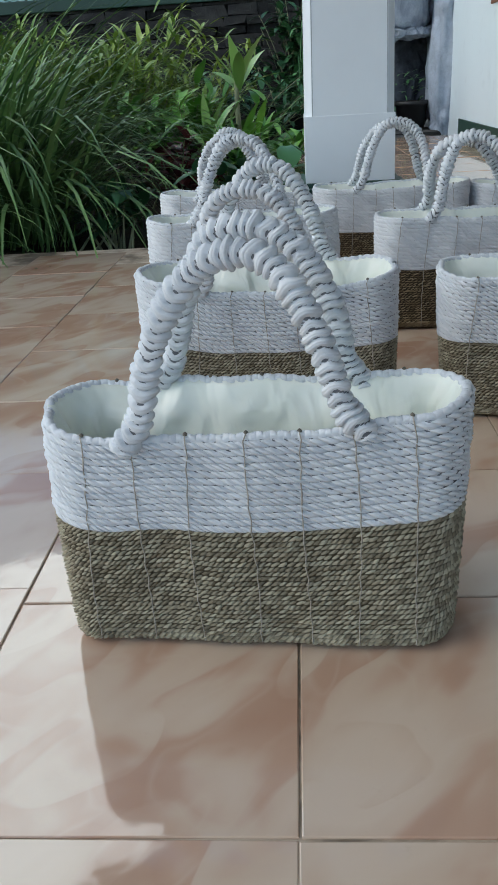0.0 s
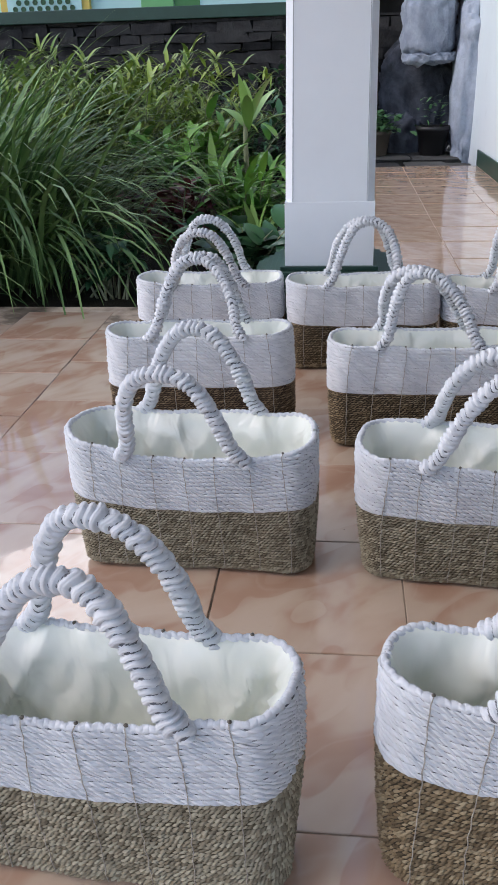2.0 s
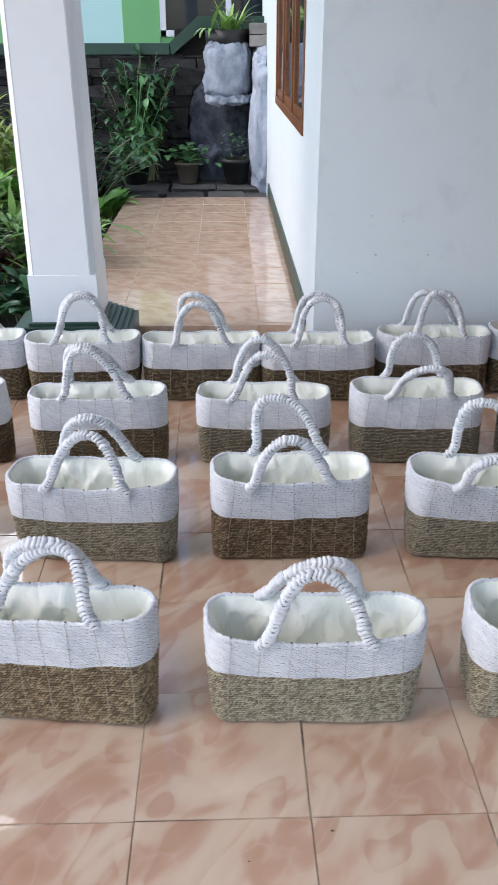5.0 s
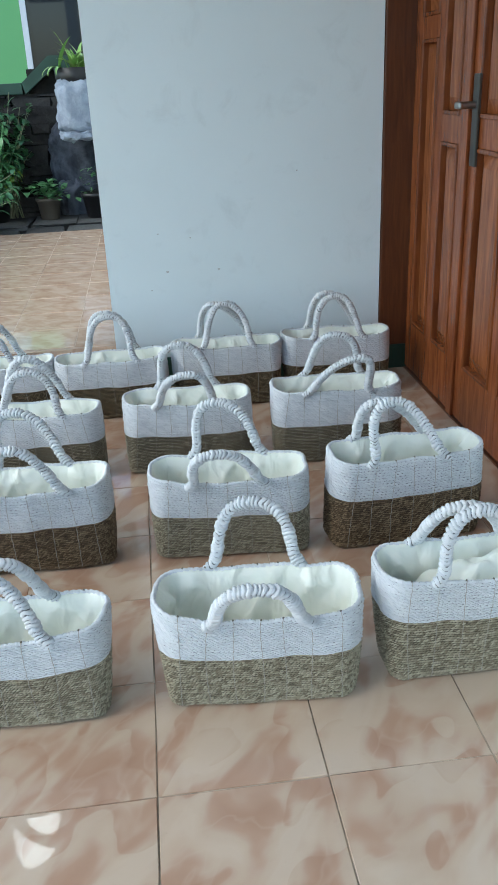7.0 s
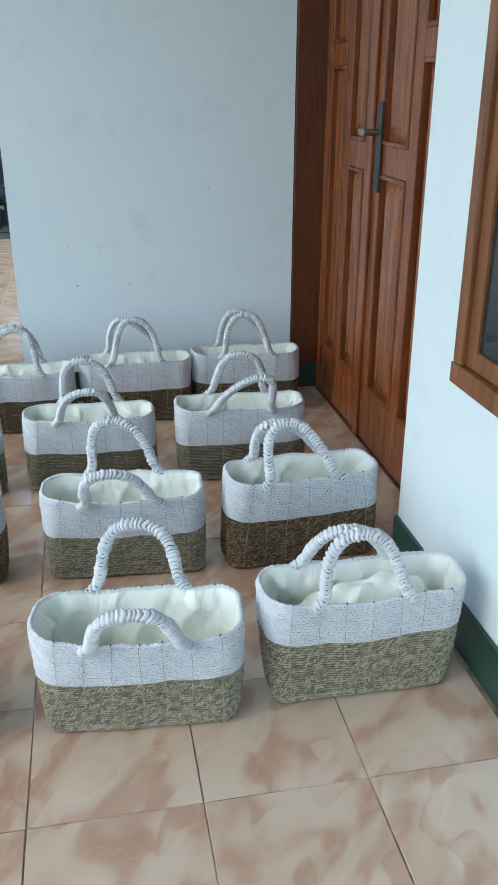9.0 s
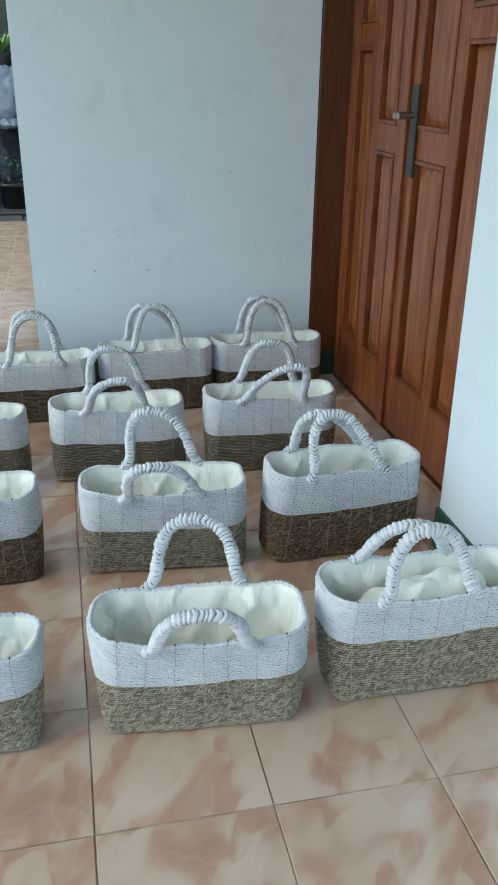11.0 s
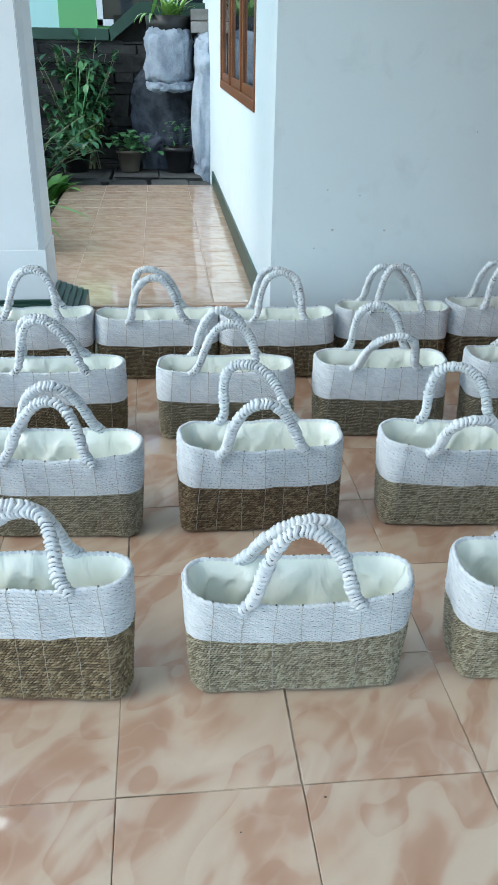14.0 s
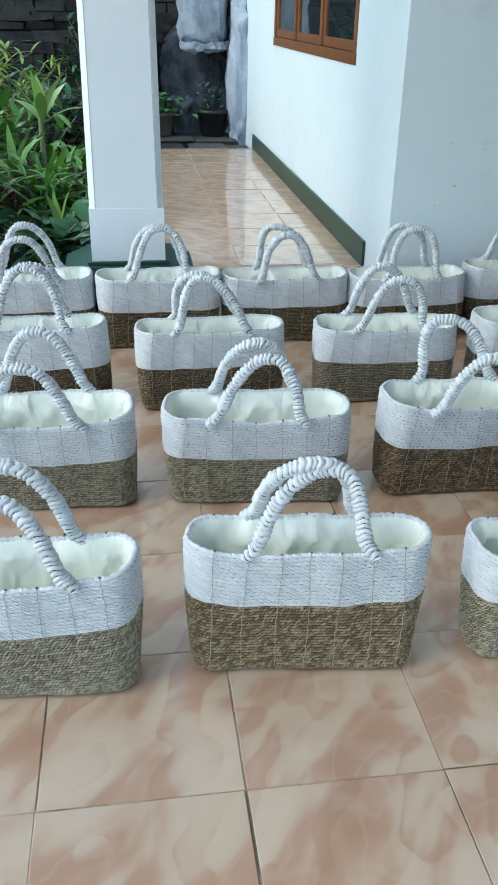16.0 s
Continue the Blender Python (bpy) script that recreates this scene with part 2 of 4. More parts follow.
WHITE_STOPS = [(0.15, (0.53, 0.555, 0.59)), (0.45, (0.66, 0.685, 0.715)), (0.85, (0.78, 0.80, 0.82))]
MAT = {
    "tile": tile_paint("glazed_tile", (8.5, 4.4, 5.0), 38, [(0.40, (0.60, 0.485, 0.378)), (0.475, (0.555, 0.428, 0.325)), (0.54, (0.485, 0.324, 0.233)), (0.65, (0.43, 0.262, 0.180))], 2.6),
    "walk_tile": tile_paint("walkway_tile", (10.0, 15.0, 5.0), 30, [(0.30, (0.73, 0.57, 0.435)), (0.46, (0.68, 0.51, 0.38)), (0.56, (0.60, 0.42, 0.30)), (0.70, (0.52, 0.345, 0.24))], 1.8),
    "pale_grout": plain("pale_grout", (0.54, 0.40, 0.295), 0.9, vary=0.2, scale=60, bump=0.3),
    "grout": grout_paint(),
    "white_rope": weave("white_paper_rope", WHITE_STOPS, 0.55, vary=0.30),
    "white_handle": weave("white_rope_wrap", WHITE_STOPS, 0.5, vary=0.36, plies=2.0),
    "khaki": weave("khaki_seagrass", [(0.14, (0.14, 0.115, 0.075)), (0.36, (0.27, 0.232, 0.16)), (0.58, (0.37, 0.33, 0.235)), (0.88, (0.52, 0.47, 0.345))], 0.6, vary=0.58),
    "olive": weave("olive_seagrass", [(0.14, (0.088, 0.06, 0.031)), (0.38, (0.192, 0.138, 0.076)), (0.58, (0.29, 0.215, 0.122)), (0.86, (0.44, 0.36, 0.228))], 0.6, vary=0.58),
    "brown": weave("dark_seagrass", [(0.14, (0.065, 0.040, 0.020)), (0.4, (0.155, 0.102, 0.055)), (0.60, (0.235, 0.162, 0.092)), (0.86, (0.37, 0.28, 0.165))], 0.6, vary=0.58),
    # dark tones that paint the shade in the gaps between strands and wraps
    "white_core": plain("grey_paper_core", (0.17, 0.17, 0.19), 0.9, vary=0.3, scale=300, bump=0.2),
    "handle_core": plain("wrap_gap_shade", (0.17, 0.175, 0.19), 0.9, vary=0.3, scale=300, bump=0.2),
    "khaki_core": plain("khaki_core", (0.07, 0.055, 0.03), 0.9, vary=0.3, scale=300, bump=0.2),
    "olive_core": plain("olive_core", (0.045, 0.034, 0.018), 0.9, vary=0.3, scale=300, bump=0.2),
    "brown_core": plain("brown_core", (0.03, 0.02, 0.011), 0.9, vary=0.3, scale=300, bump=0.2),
    "lining": cloth_paint(),
    "twine": plain("twine", (0.46, 0.43, 0.37), 0.8, vary=0.3, scale=400, bump=0.3),
    "knot": plain("knot_thread", (0.16, 0.14, 0.11), 0.7, vary=0.3, scale=400, bump=0.2),
    "wall": wall_paint("white_wall_paint", (0.755, 0.838, 0.872), 0.38),
    "pillar": plain("pillar_paint", (0.80, 0.84, 0.88), 0.4, vary=0.04, scale=40, bump=0.05),
    "groove_shade": plain("grey_groove_shade", (0.42, 0.45, 0.48), 0.6, vary=0.2, scale=60, bump=0.05),
    "green": plain("dark_green_paint", (0.028, 0.072, 0.052), 0.35, vary=0.25, scale=40, bump=0.15),
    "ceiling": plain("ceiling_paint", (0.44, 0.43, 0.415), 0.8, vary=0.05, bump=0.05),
    "wood": wood("varnished_wood", (0.125, 0.034, 0.012), (0.38, 0.118, 0.038), 0.22),
    "wood_light": wood("panel_wood", (0.14, 0.040, 0.013), (0.41, 0.140, 0.045), 0.22),
    "wood_mould": wood("moulding_wood", (0.105, 0.029, 0.010), (0.30, 0.094, 0.030), 0.22),
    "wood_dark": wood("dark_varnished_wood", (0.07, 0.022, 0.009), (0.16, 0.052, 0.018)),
    "wood_window": wood("window_wood", (0.12, 0.042, 0.014), (0.33, 0.135, 0.048)),
    "steel": plain("brushed_steel", (0.42, 0.42, 0.40), 0.32, 1.0, vary=0.15, scale=80, bump=0.05),
    "steel_dark": plain("aged_steel", (0.12, 0.12, 0.11), 0.4, 0.9, vary=0.2, scale=80, bump=0.05),
    "glass": glass_paint("dark_window_glass"),
    "soil": stone_paint("soil", (0.012, 0.010, 0.007), (0.045, 0.035, 0.024), 9.0, 0.8),
    # pale tone chosen to throw light back up at the walls
    "bounce_ground": stone_paint("pale_bounce_ground", (0.26, 0.25, 0.23), (0.42, 0.41, 0.38), 1.2, 0.4),
    "wall_stone": stone_paint("dark_wall_stone", (0.007, 0.007, 0.008), (0.075, 0.073, 0.072), 9.0, 1.0),
    "mortar": stone_paint("dark_mortar", (0.012, 0.011, 0.010), (0.04, 0.037, 0.033), 8.0, 0.5),
    "rock": stone_paint("grey_cast_rock", (0.26, 0.30, 0.37), (0.53, 0.60, 0.71), 10.0, 0.8),
    "rock_dark": stone_paint("dark_wet_rock", (0.04, 0.046, 0.06), (0.22, 0.245, 0.30), 6.0, 1.0),
    "slab": stone_paint("wet_stone_slab", (0.03, 0.03, 0.03), (0.12, 0.12, 0.115), 4.0, 0.6),
    "grass": leaf_paint("grass_blade", (0.040, 0.105, 0.032), (0.28, 0.44, 0.15)),
    "bamboo": leaf_paint("yellow_green_leaf", (0.095, 0.19, 0.028), (0.41, 0.52, 0.105)),
    "leaf": leaf_paint("broad_green_leaf", (0.06, 0.18, 0.035), (0.24, 0.48, 0.08), 0.32),
    "leaf_mid": leaf_paint("dull_green_leaf", (0.045, 0.13, 0.05), (0.15, 0.33, 0.13), 0.35),
    "leaf_light": leaf_paint("lance_leaf", (0.12, 0.28, 0.05), (0.36, 0.52, 0.16), 0.35),
    "leaf_dark": leaf_paint("dark_leaf", (0.02, 0.065, 0.03), (0.08, 0.20, 0.08), 0.3),
    "leaf_red": leaf_paint("dark_red_leaf", (0.06, 0.015, 0.018), (0.24, 0.06, 0.06), 0.4),
    "stem": plain("pale_stem", (0.30, 0.32, 0.19), 0.7, vary=0.3),
    "clay": plain("weathered_clay", (0.125, 0.105, 0.08), 0.8, vary=0.35, scale=30, bump=0.3),
    "black_pot": plain("black_plastic", (0.014, 0.014, 0.015), 0.45, vary=0.2, scale=40),
    "mint": plain("mint_paint", (0.55, 0.82, 0.77), 0.6, vary=0.05, scale=8, bump=0.05),
    # the green wall paint again, darkened for a recess in shade
    "lime_shaded": plain("shaded_green_paint", (0.07, 0.22, 0.07), 0.6, vary=0.06, scale=8, bump=0.05),
    "lime": plain("green_paint", (0.20, 0.50, 0.19), 0.6, vary=0.06, scale=8, bump=0.05),
    "yellow": plain("yellow_paint", (0.75, 0.55, 0.12), 0.6, vary=0.06, scale=8, bump=0.05),
    "frame_white": plain("white_frame", (0.82, 0.84, 0.86), 0.4, vary=0.04, scale=20, bump=0.0),
    "brick": stone_paint("pale_block", (0.18, 0.175, 0.17), (0.36, 0.35, 0.34), 8.0, 0.5),
}


# ---- helpers ----
def part(name, bm, material, parent=None, label="", smooth=False):
    """Links a bmesh as one mesh object under a thing or a part."""
    me = bpy.data.meshes.new(name)
    bm.to_mesh(me)
    bm.free()
    me.materials.append(material)
    if smooth:
        me.polygons.foreach_set("use_smooth", [True] * len(me.polygons))
    ob = new(name, me)
    if parent:
        ob.parent = parent
    return tagged(ob, label=label)


def sheet(name, v, f, material, parent=None, label="", uv=None, smooth=True, kind=""):
    """A mesh object from numpy vertices (n, 3) and quads or triangles (m, k); uv one pair a vertex."""
    me = bpy.data.meshes.new(name)
    k = f.shape[1]
    me.vertices.add(len(v)), me.loops.add(f.size), me.polygons.add(len(f))
    me.vertices.foreach_set("co", np.ascontiguousarray(v, dtype=np.float32).ravel())
    me.loops.foreach_set("vertex_index", np.ascontiguousarray(f, dtype=np.int32).ravel())
    me.polygons.foreach_set("loop_start", np.arange(0, f.size, k, dtype=np.int32))
    me.polygons.foreach_set("loop_total", np.full(len(f), k, dtype=np.int32))
    me.update(calc_edges=True)
    if uv is not None:
        layer = me.uv_layers.new(name="UVMap")
        layer.data.foreach_set("uv", np.ascontiguousarray(uv[f.ravel()], dtype=np.float32).ravel())
    me.polygons.foreach_set("use_smooth", np.full(len(f), smooth))
    me.materials.append(material)
    ob = new(name, me)
    if parent:
        ob.parent = parent
    return tagged(ob, label=label, kind=kind)


def grid_faces(rows, cols, wrap):
    """Quads of a grid of rows x cols vertices, closed round its columns if wrap."""
    j, i = np.meshgrid(np.arange(rows - 1), np.arange(cols if wrap else cols - 1), indexing="ij")
    n = (i + 1) % cols
    return np.stack([j * cols + i, j * cols + n, (j + 1) * cols + n, (j + 1) * cols + i], -1).reshape(-1, 4)


def box(bm, x0, y0, z0, x1, y1, z1, bevel=0.0):
    """Adds a box, with its edges bevelled."""
    r = bmesh.ops.create_cube(bm, size=1)
    vs = r["verts"]
    bmesh.ops.scale(bm, verts=vs, vec=(x1 - x0, y1 - y0, z1 - z0))
    bmesh.ops.translate(bm, verts=vs, vec=((x0 + x1) / 2, (y0 + y1) / 2, (z0 + z1) / 2))
    if bevel:
        es = list({e for v in vs for e in v.link_edges})
        bmesh.ops.bevel(bm, geom=es, offset=bevel, segments=2, affect="EDGES", profile=0.6)
    return bm


def block(name, x0, y0, z0, x1, y1, z1, material, parent=None, bevel=0.0, label=""):
    return part(name, box(bmesh.new(), x0, y0, z0, x1, y1, z1, bevel), material, parent, label)


def setting(ob, label, category):
    return tagged(ob, label, category, kind="structure")


def empty(name, x=0, y=0, z=0, rz=0):
    ob = new(name)
    ob.matrix_world = pose(x, y, z, 0, 0, rz)
    return ob


def lathe(profile, n=28, wobble=0.0):
    """Vertices and quads of a turned profile of (radius, z)."""
    p = np.array(profile, dtype=float)
    a = np.linspace(0, 2 * math.pi, n, endpoint=False)
    r = p[:, 0][:, None] * (1 + wobble * np.sin(3 * a)[None])
    v = np.stack([r * np.cos(a)[None], r * np.sin(a)[None], np.repeat(p[:, 1][:, None], n, 1)], -1).reshape(-1, 3)
    return v, grid_faces(len(p), n, True)


def tube(points, radius, sides=5):
    """Vertices and quads of a tube along points."""
    p = np.array(points, dtype=float)
    t = np.gradient(p, axis=0)
    t /= np.linalg.norm(t, axis=1)[:, None] + 1e-9
    ref = np.array([0.0, 0.0, 1.0]) if abs(t[:, 2]).mean() < 0.8 else np.array([0.0, 1.0, 0.0])
    n1 = np.cross(t, ref)
    n1 /= np.linalg.norm(n1, axis=1)[:, None] + 1e-9
    n2 = np.cross(t, n1)
    a = np.linspace(0, 2 * math.pi, sides, endpoint=False)
    rad = np.broadcast_to(np.asarray(radius, dtype=float), (len(p),))
    v = p[:, None] + rad[:, None, None] * (np.cos(a)[None, :, None] * n1[:, None] + np.sin(a)[None, :, None] * n2[:, None])
    return v.reshape(-1, 3), grid_faces(len(p), sides, True)


def join(parts):
    """Joins (vertices, faces) pairs."""
    vs, fs, k = [], [], 0
    for v, f in parts:
        vs.append(v), fs.append(f + k)
        k += len(v)
    return np.concatenate(vs), np.concatenate(fs)


# ---- porch ----
STEP = 0.09          # height of the raised walkway
EDGE = 2.40          # far edge of the porch floor
END = 5.52           # far end of the walkway
NY = 2.083           # face of the porch wall
floor = block("floor", -2.97, -2.4, -0.36, 2.0, EDGE, -0.0022, MAT["grout"])
setting(floor, "porch floor of glossy salmon and cream marbled ceramic tiles", "floor")
walkway = block("walkway", -0.285, EDGE, -0.36, 0.80, END, STEP - 0.0022, MAT["pale_grout"])
setting(walkway, "raised side walkway of glossy salmon marbled tiles", "walkway")
block("riser", -0.285, EDGE - 0.009, 0.0, 0.80, EDGE - 0.001, STEP - 0.002, MAT["walk_tile"], walkway, 0.001, "tiled front of the step")
# ground out of view, made pale to bounce light onto the porch
ground = block("ground", -300, -300, -0.8, 300, 300, -0.36, MAT["bounce_ground"])
setting(ground, "unseen pale ground that bounces light onto the porch", "ground")


def bed_level(y):
    """Height of the planted soil, which falls away from the porch."""
    return -0.07 - 0.035 * np.clip(y - EDGE, 0, 4)


gx, gy = np.meshgrid(np.linspace(-4.4, 0.80, 60), np.linspace(EDGE + 0.02, 6.9, 56), indexing="xy")
gz = bed_level(gy) + 0.03 * np.sin(gx * 3.1 + 1) * np.sin(gy * 2.3) + 0.012 * np.random.rand(*gx.shape)
gz = np.where((gx > -0.32) & (gy < END), -0.34, gz)
bed = sheet("garden_bed", np.stack([gx, gy, gz], -1).reshape(-1, 3), grid_faces(56, 60, False), MAT["soil"])
setting(bed, "dark planted soil beside the porch", "soil")

wall_north = block("wall_north", 0.80, NY, -0.1, 1.852, NY + 0.13, 2.9, MAT["wall"])
setting(wall_north, "white painted porch wall with faint grey scuffs", "wall")
WX = 0.80


def slab_with_hole(x0, x1, y0, y1, z0, z1, a0, a1, h0, h1):
    """A wall along y with an opening from a0 to a1, h0 to h1."""
    bm = bmesh.new()
    box(bm, x0, y0, z0, x1, a0, z1)
    box(bm, x0, a1, z0, x1, y1, z1)
    box(bm, x0, a0, z0, x1, a1, h0)
    box(bm, x0, a0, h1, x1, a1, z1)
    return bm


wall_side = part("wall_side", slab_with_hole(WX, WX + 0.13, NY + 0.13, 6.9, -0.1, 2.9, 2.73, 4.715, 0.815, 2.1), MAT["wall"])
setting(wall_side, "white painted house wall along the walkway", "wall")
RX = 1.82
bm = slab_with_hole(RX, RX + 0.15, -2.6, 0.735, -0.1, 2.9, -0.95, 0.495, 0.57, 2.1)
wall_east = part("wall_east", bm, MAT["wall"])
setting(wall_east, "white painted porch wall with a wooden window", "wall")
setting(block("wall_over_door", RX, 0.735, 2.12, RX + 0.15, NY - 0.004, 2.9, MAT["wall"]), "white painted wall over the double door", "wall")
setting(block("wall_interior", 2.6, -2.6, -0.1, 2.7, 6.9, 2.9, MAT["wall"]), "plain inner house wall", "wall")
# unseen roof: reach and grey tone set to hold light off the porch
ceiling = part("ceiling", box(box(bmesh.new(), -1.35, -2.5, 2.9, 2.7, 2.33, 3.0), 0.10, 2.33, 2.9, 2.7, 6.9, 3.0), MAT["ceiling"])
setting(ceiling, "plain grey porch ceiling out of view", "ceiling")

bb = block("baseboard", WX - 0.012, EDGE - 0.03, STEP, WX, END, STEP + 0.10, MAT["green"], bevel=0.003)
setting(bb, "dark green painted skirting along the walkway", "skirting")
setting(block("baseboard", WX + 0.005, NY - 0.012, 0, 1.852, NY, 0.12, MAT["green"], bevel=0.003), "dark green painted skirting under the porch wall", "skirting")
setting(block("baseboard", RX - 0.012, -2.6, 0, RX, 0.735, 0.115, MAT["green"], bevel=0.003), "dark green painted skirting under the window wall", "skirting")
setting(block("baseboard", RX + 0.002, 0.735, 0, RX + 0.10, 0.747, 0.115, MAT["green"], bevel=0.003), "dark green painted skirting round the wall's end", "skirting")

SMUDGE = plain("wall_smudge", (0.56, 0.58, 0.58), 0.8, vary=0.3, scale=200, bump=0.1)
for x, z, r in ((1.025, 0.457, 0.0055), (1.221, 0.455, 0.0045), (0.96, 0.39, 0.003), (1.12, 0.58, 0.003), (1.53, 0.80, 0.003), (1.00, 0.60, 0.003)):
    v, f = lathe([(0.0003, 0.0), (r * 0.6, -0.0004), (r, -0.0012)], 12, 0.25)
    part_ob = sheet("stain", np.stack([v[:, 0] + x, NY - 0.0012 - v[:, 2] * 0.8, v[:, 1] * 0.8 + z], -1), f[:, ::-1], SMUDGE, wall_north, "small grey smudge")

# ---- pillar ----
pillar = tagged(empty("pillar", -0.139, 2.163, 0), "square white painted pillar on a stepped dark green base", "pillar")
bm = bmesh.new()
box(bm, -0.1245, -0.1265, 0.395, 0.1245, 0.1265, 2.9)
bmesh.ops.bevel(bm, geom=[e for e in bm.edges if abs(e.verts[0].co.z - e.verts[1].co.z) > 1], offset=0.019, segments=1, affect="EDGES")
for v in bm.verts:
    if v.co.z > 1:
        v.co.x *= 0.80
        v.co.y *= 0.80
part("shaft", bm, MAT["pillar"], pillar)
# grey strips on the flat face paint the shade of edge grooves
for x in (-0.1040, 0.1020):
    bm = box(bmesh.new(), x, -0.1271, 0.4025, x + 0.0018, -0.1200, 2.9)
    for v in bm.verts:
        if v.co.z > 1:
            v.co.x *= 0.80
            v.co.y *= 0.80
    part("edge_line", bm, MAT["groove_shade"], pillar, "thin grey strip standing in for a groove's shade")
bm = bmesh.new()
box(bm, -0.1262, -0.1280, 0.222, 0.1262, 0.1280, 0.402, 0.001)
part("plinth", bm, MAT["pillar"], pillar)
bm = bmesh.new()
for k in range(6):
    o = 0.14 + 0.019 * k
    top = 0.224 - 0.013 * k
    box(bm, -o, -o, 0.0 if k == 5 else top - 0.013, o, o, top, 0.002)
part("stepped_base", bm, MAT["green"], pillar, "dark green stepped plinth")


# ---- windows and door ----
def sash_window(name, x, y0, y1, z0, z1, lights, label, depth=0.06):
    """A wooden window in a wall along y whose outer face lies at x; lights: number of sashes."""
    w = tagged(empty(name, x, (y0 + y1) / 2, z0), label, "window", kind="structure")
    h, half = z1 - z0, (y1 - y0) / 2
    wd = MAT["wood_window"]
    part("window_frame", box(bmesh.new(), -0.008, -half - 0.005, -0.005, depth, half + 0.005, 0.040, 0.004), wd, w)
    part("window_frame", box(bmesh.new(), -0.008, -half - 0.005, h - 0.040, depth, half + 0.005, h + 0.005, 0.004), wd, w)
    n = lights
    pitch = (2 * half - 0.040) / n
    for k in range(n + 1):
        y = -half + k * pitch
        part("mullion" if 0 < k < n else "window_frame", box(bmesh.new(), -0.006, y, 0.041, depth - 0.002, y + 0.040, h - 0.041, 0.004), wd, w)
    for k in range(n):
        a, b = -half + k * pitch + 0.042, -half + (k + 1) * pitch - 0.002
        bm = bmesh.new()
        s = 0.040
        box(bm, 0.004, a, 0.043, 0.035, a + s, h - 0.043, 0.003)
        box(bm, 0.004, b - s, 0.043, 0.035, b, h - 0.043, 0.003)
        box(bm, 0.0045, a + s, 0.043, 0.0345, b - s, 0.043 + s, 0.003)
        box(bm, 0.0045, a + s, h - 0.043 - s, 0.0345, b - s, h - 0.043, 0.003)
        sash = part("sash", bm, wd, w)
        part("pane", box(bmesh.new(), 0.012, a + s - 0.004, 0.043 + s - 0.004, 0.017, b - s + 0.004, h - 0.043 - s + 0.004), MAT["glass"], sash, "dark reflecting glass")
    return w


sash_window("window_1", WX, 2.73, 4.715, 0.815, 2.1, 3, "varnished brown wooden window with dark glass")
sash_window("window_2", RX, -0.95, 0.495, 0.57, 2.1, 2, "varnished brown wooden window with dark glass")
# unseen slab, added dark to close the space behind the panes
setting(block("room_back", 1.75, 2.3, 0, 1.8, 6.9, 2.9, MAT["wood_dark"]), "added dark slab closing the space behind the window", "wall")

DX = 1.965
door = tagged(empty("door_1", DX, 1.527, 0), "closed varnished brown panelled double door with a steel handle", "door", kind="structure")


def door_leaf(y0, y1, inner):
    """One panelled leaf between y0 and y1; inner: which column (0 or 1) lies at the meeting stiles."""
    h, st = 2.06, 0.075
    leaf = part("door_leaf", box(bmesh.new(), 0.020, y0 + 0.02, 0.02, 0.034, y1 - 0.02, h - 0.02), MAT["wood"], door)
    mid = (y0 + y1) / 2
    for a, wd in ((y0, st), (mid - 0.032, 0.064), (y1 - st, st)):
        part("stile", box(bmesh.new(), 0, a, 0.012, 0.04, a + wd, h, 0.003), MAT["wood"], leaf)
    for col, (a, b) in enumerate(((y0 + st, mid - 0.032), (mid + 0.032, y1 - st))):
        rails = [(0.012, 0.205), (0.90, 0.985) if col == inner else (1.215, 1.285), (h - 0.11, h)]
        for z0, z1 in rails:
            part("rail", box(bmesh.new(), 0.0008, a, z0, 0.0392, b, z1, 0.003), MAT["wood"], leaf)
        for (_, z0), (z1, _) in zip(rails, rails[1:]):
            bm = bmesh.new()
            m = 0.013
            for q in ((a, z0, a + m, z1), (b - m, z0, b, z1), (a + m, z0, b - m, z0 + m), (a + m, z1 - m, b - m, z1)):
                box(bm, -0.004, q[0], q[1], 0.020, q[2], q[3], 0.004)
            part("moulding", bm, MAT["wood_mould"], leaf)
            bm = bmesh.new()
            r = bmesh.ops.create_cube(bm, size=1)
            bmesh.ops.scale(bm, verts=r["verts"], vec=(0.0135, b - a - 0.026, z1 - z0 - 0.026))
            bmesh.ops.translate(bm, verts=r["verts"], vec=(0.0128, (a + b) / 2, (z0 + z1) / 2))
            for v in bm.verts:
                if v.co.x < 0.0128:
                    v.co.y += 0.036 if v.co.y < (a + b) / 2 else -0.036
                    v.co.z += 0.040 if v.co.z < (z0 + z1) / 2 else -0.040
            part("panel", bm, MAT["wood_light"], leaf)
    return leaf


far = door_leaf(0.0, 0.548, 0)
near = door_leaf(-0.66, -0.005, 1)
part("astragal", box(bmesh.new(), -0.012, -0.024, 0.012, -0.001, 0.02, 2.06, 0.003), MAT["wood"], near)
part("handle_plate", box(bmesh.new(), -0.012, -0.097, 0.848, -0.002, -0.055, 1.106, 0.003), MAT["steel_dark"], near, "aged steel handle plate")
bm = bmesh.new()
r = bmesh.ops.create_cone(bm, segments=14, radius1=0.011, radius2=0.010, depth=0.05, cap_ends=True)
bmesh.ops.rotate(bm, verts=r["verts"], matrix=Matrix.Rotation(radians(90), 3, "Y"))
bmesh.ops.translate(bm, verts=r["verts"], vec=(-0.036, -0.076, 1.021))
box(bm, -0.066, -0.090, 1.011, -0.052, -0.046, 1.031, 0.006)
part("door_handle", bm, MAT["steel"], near, "brushed steel lever handle")
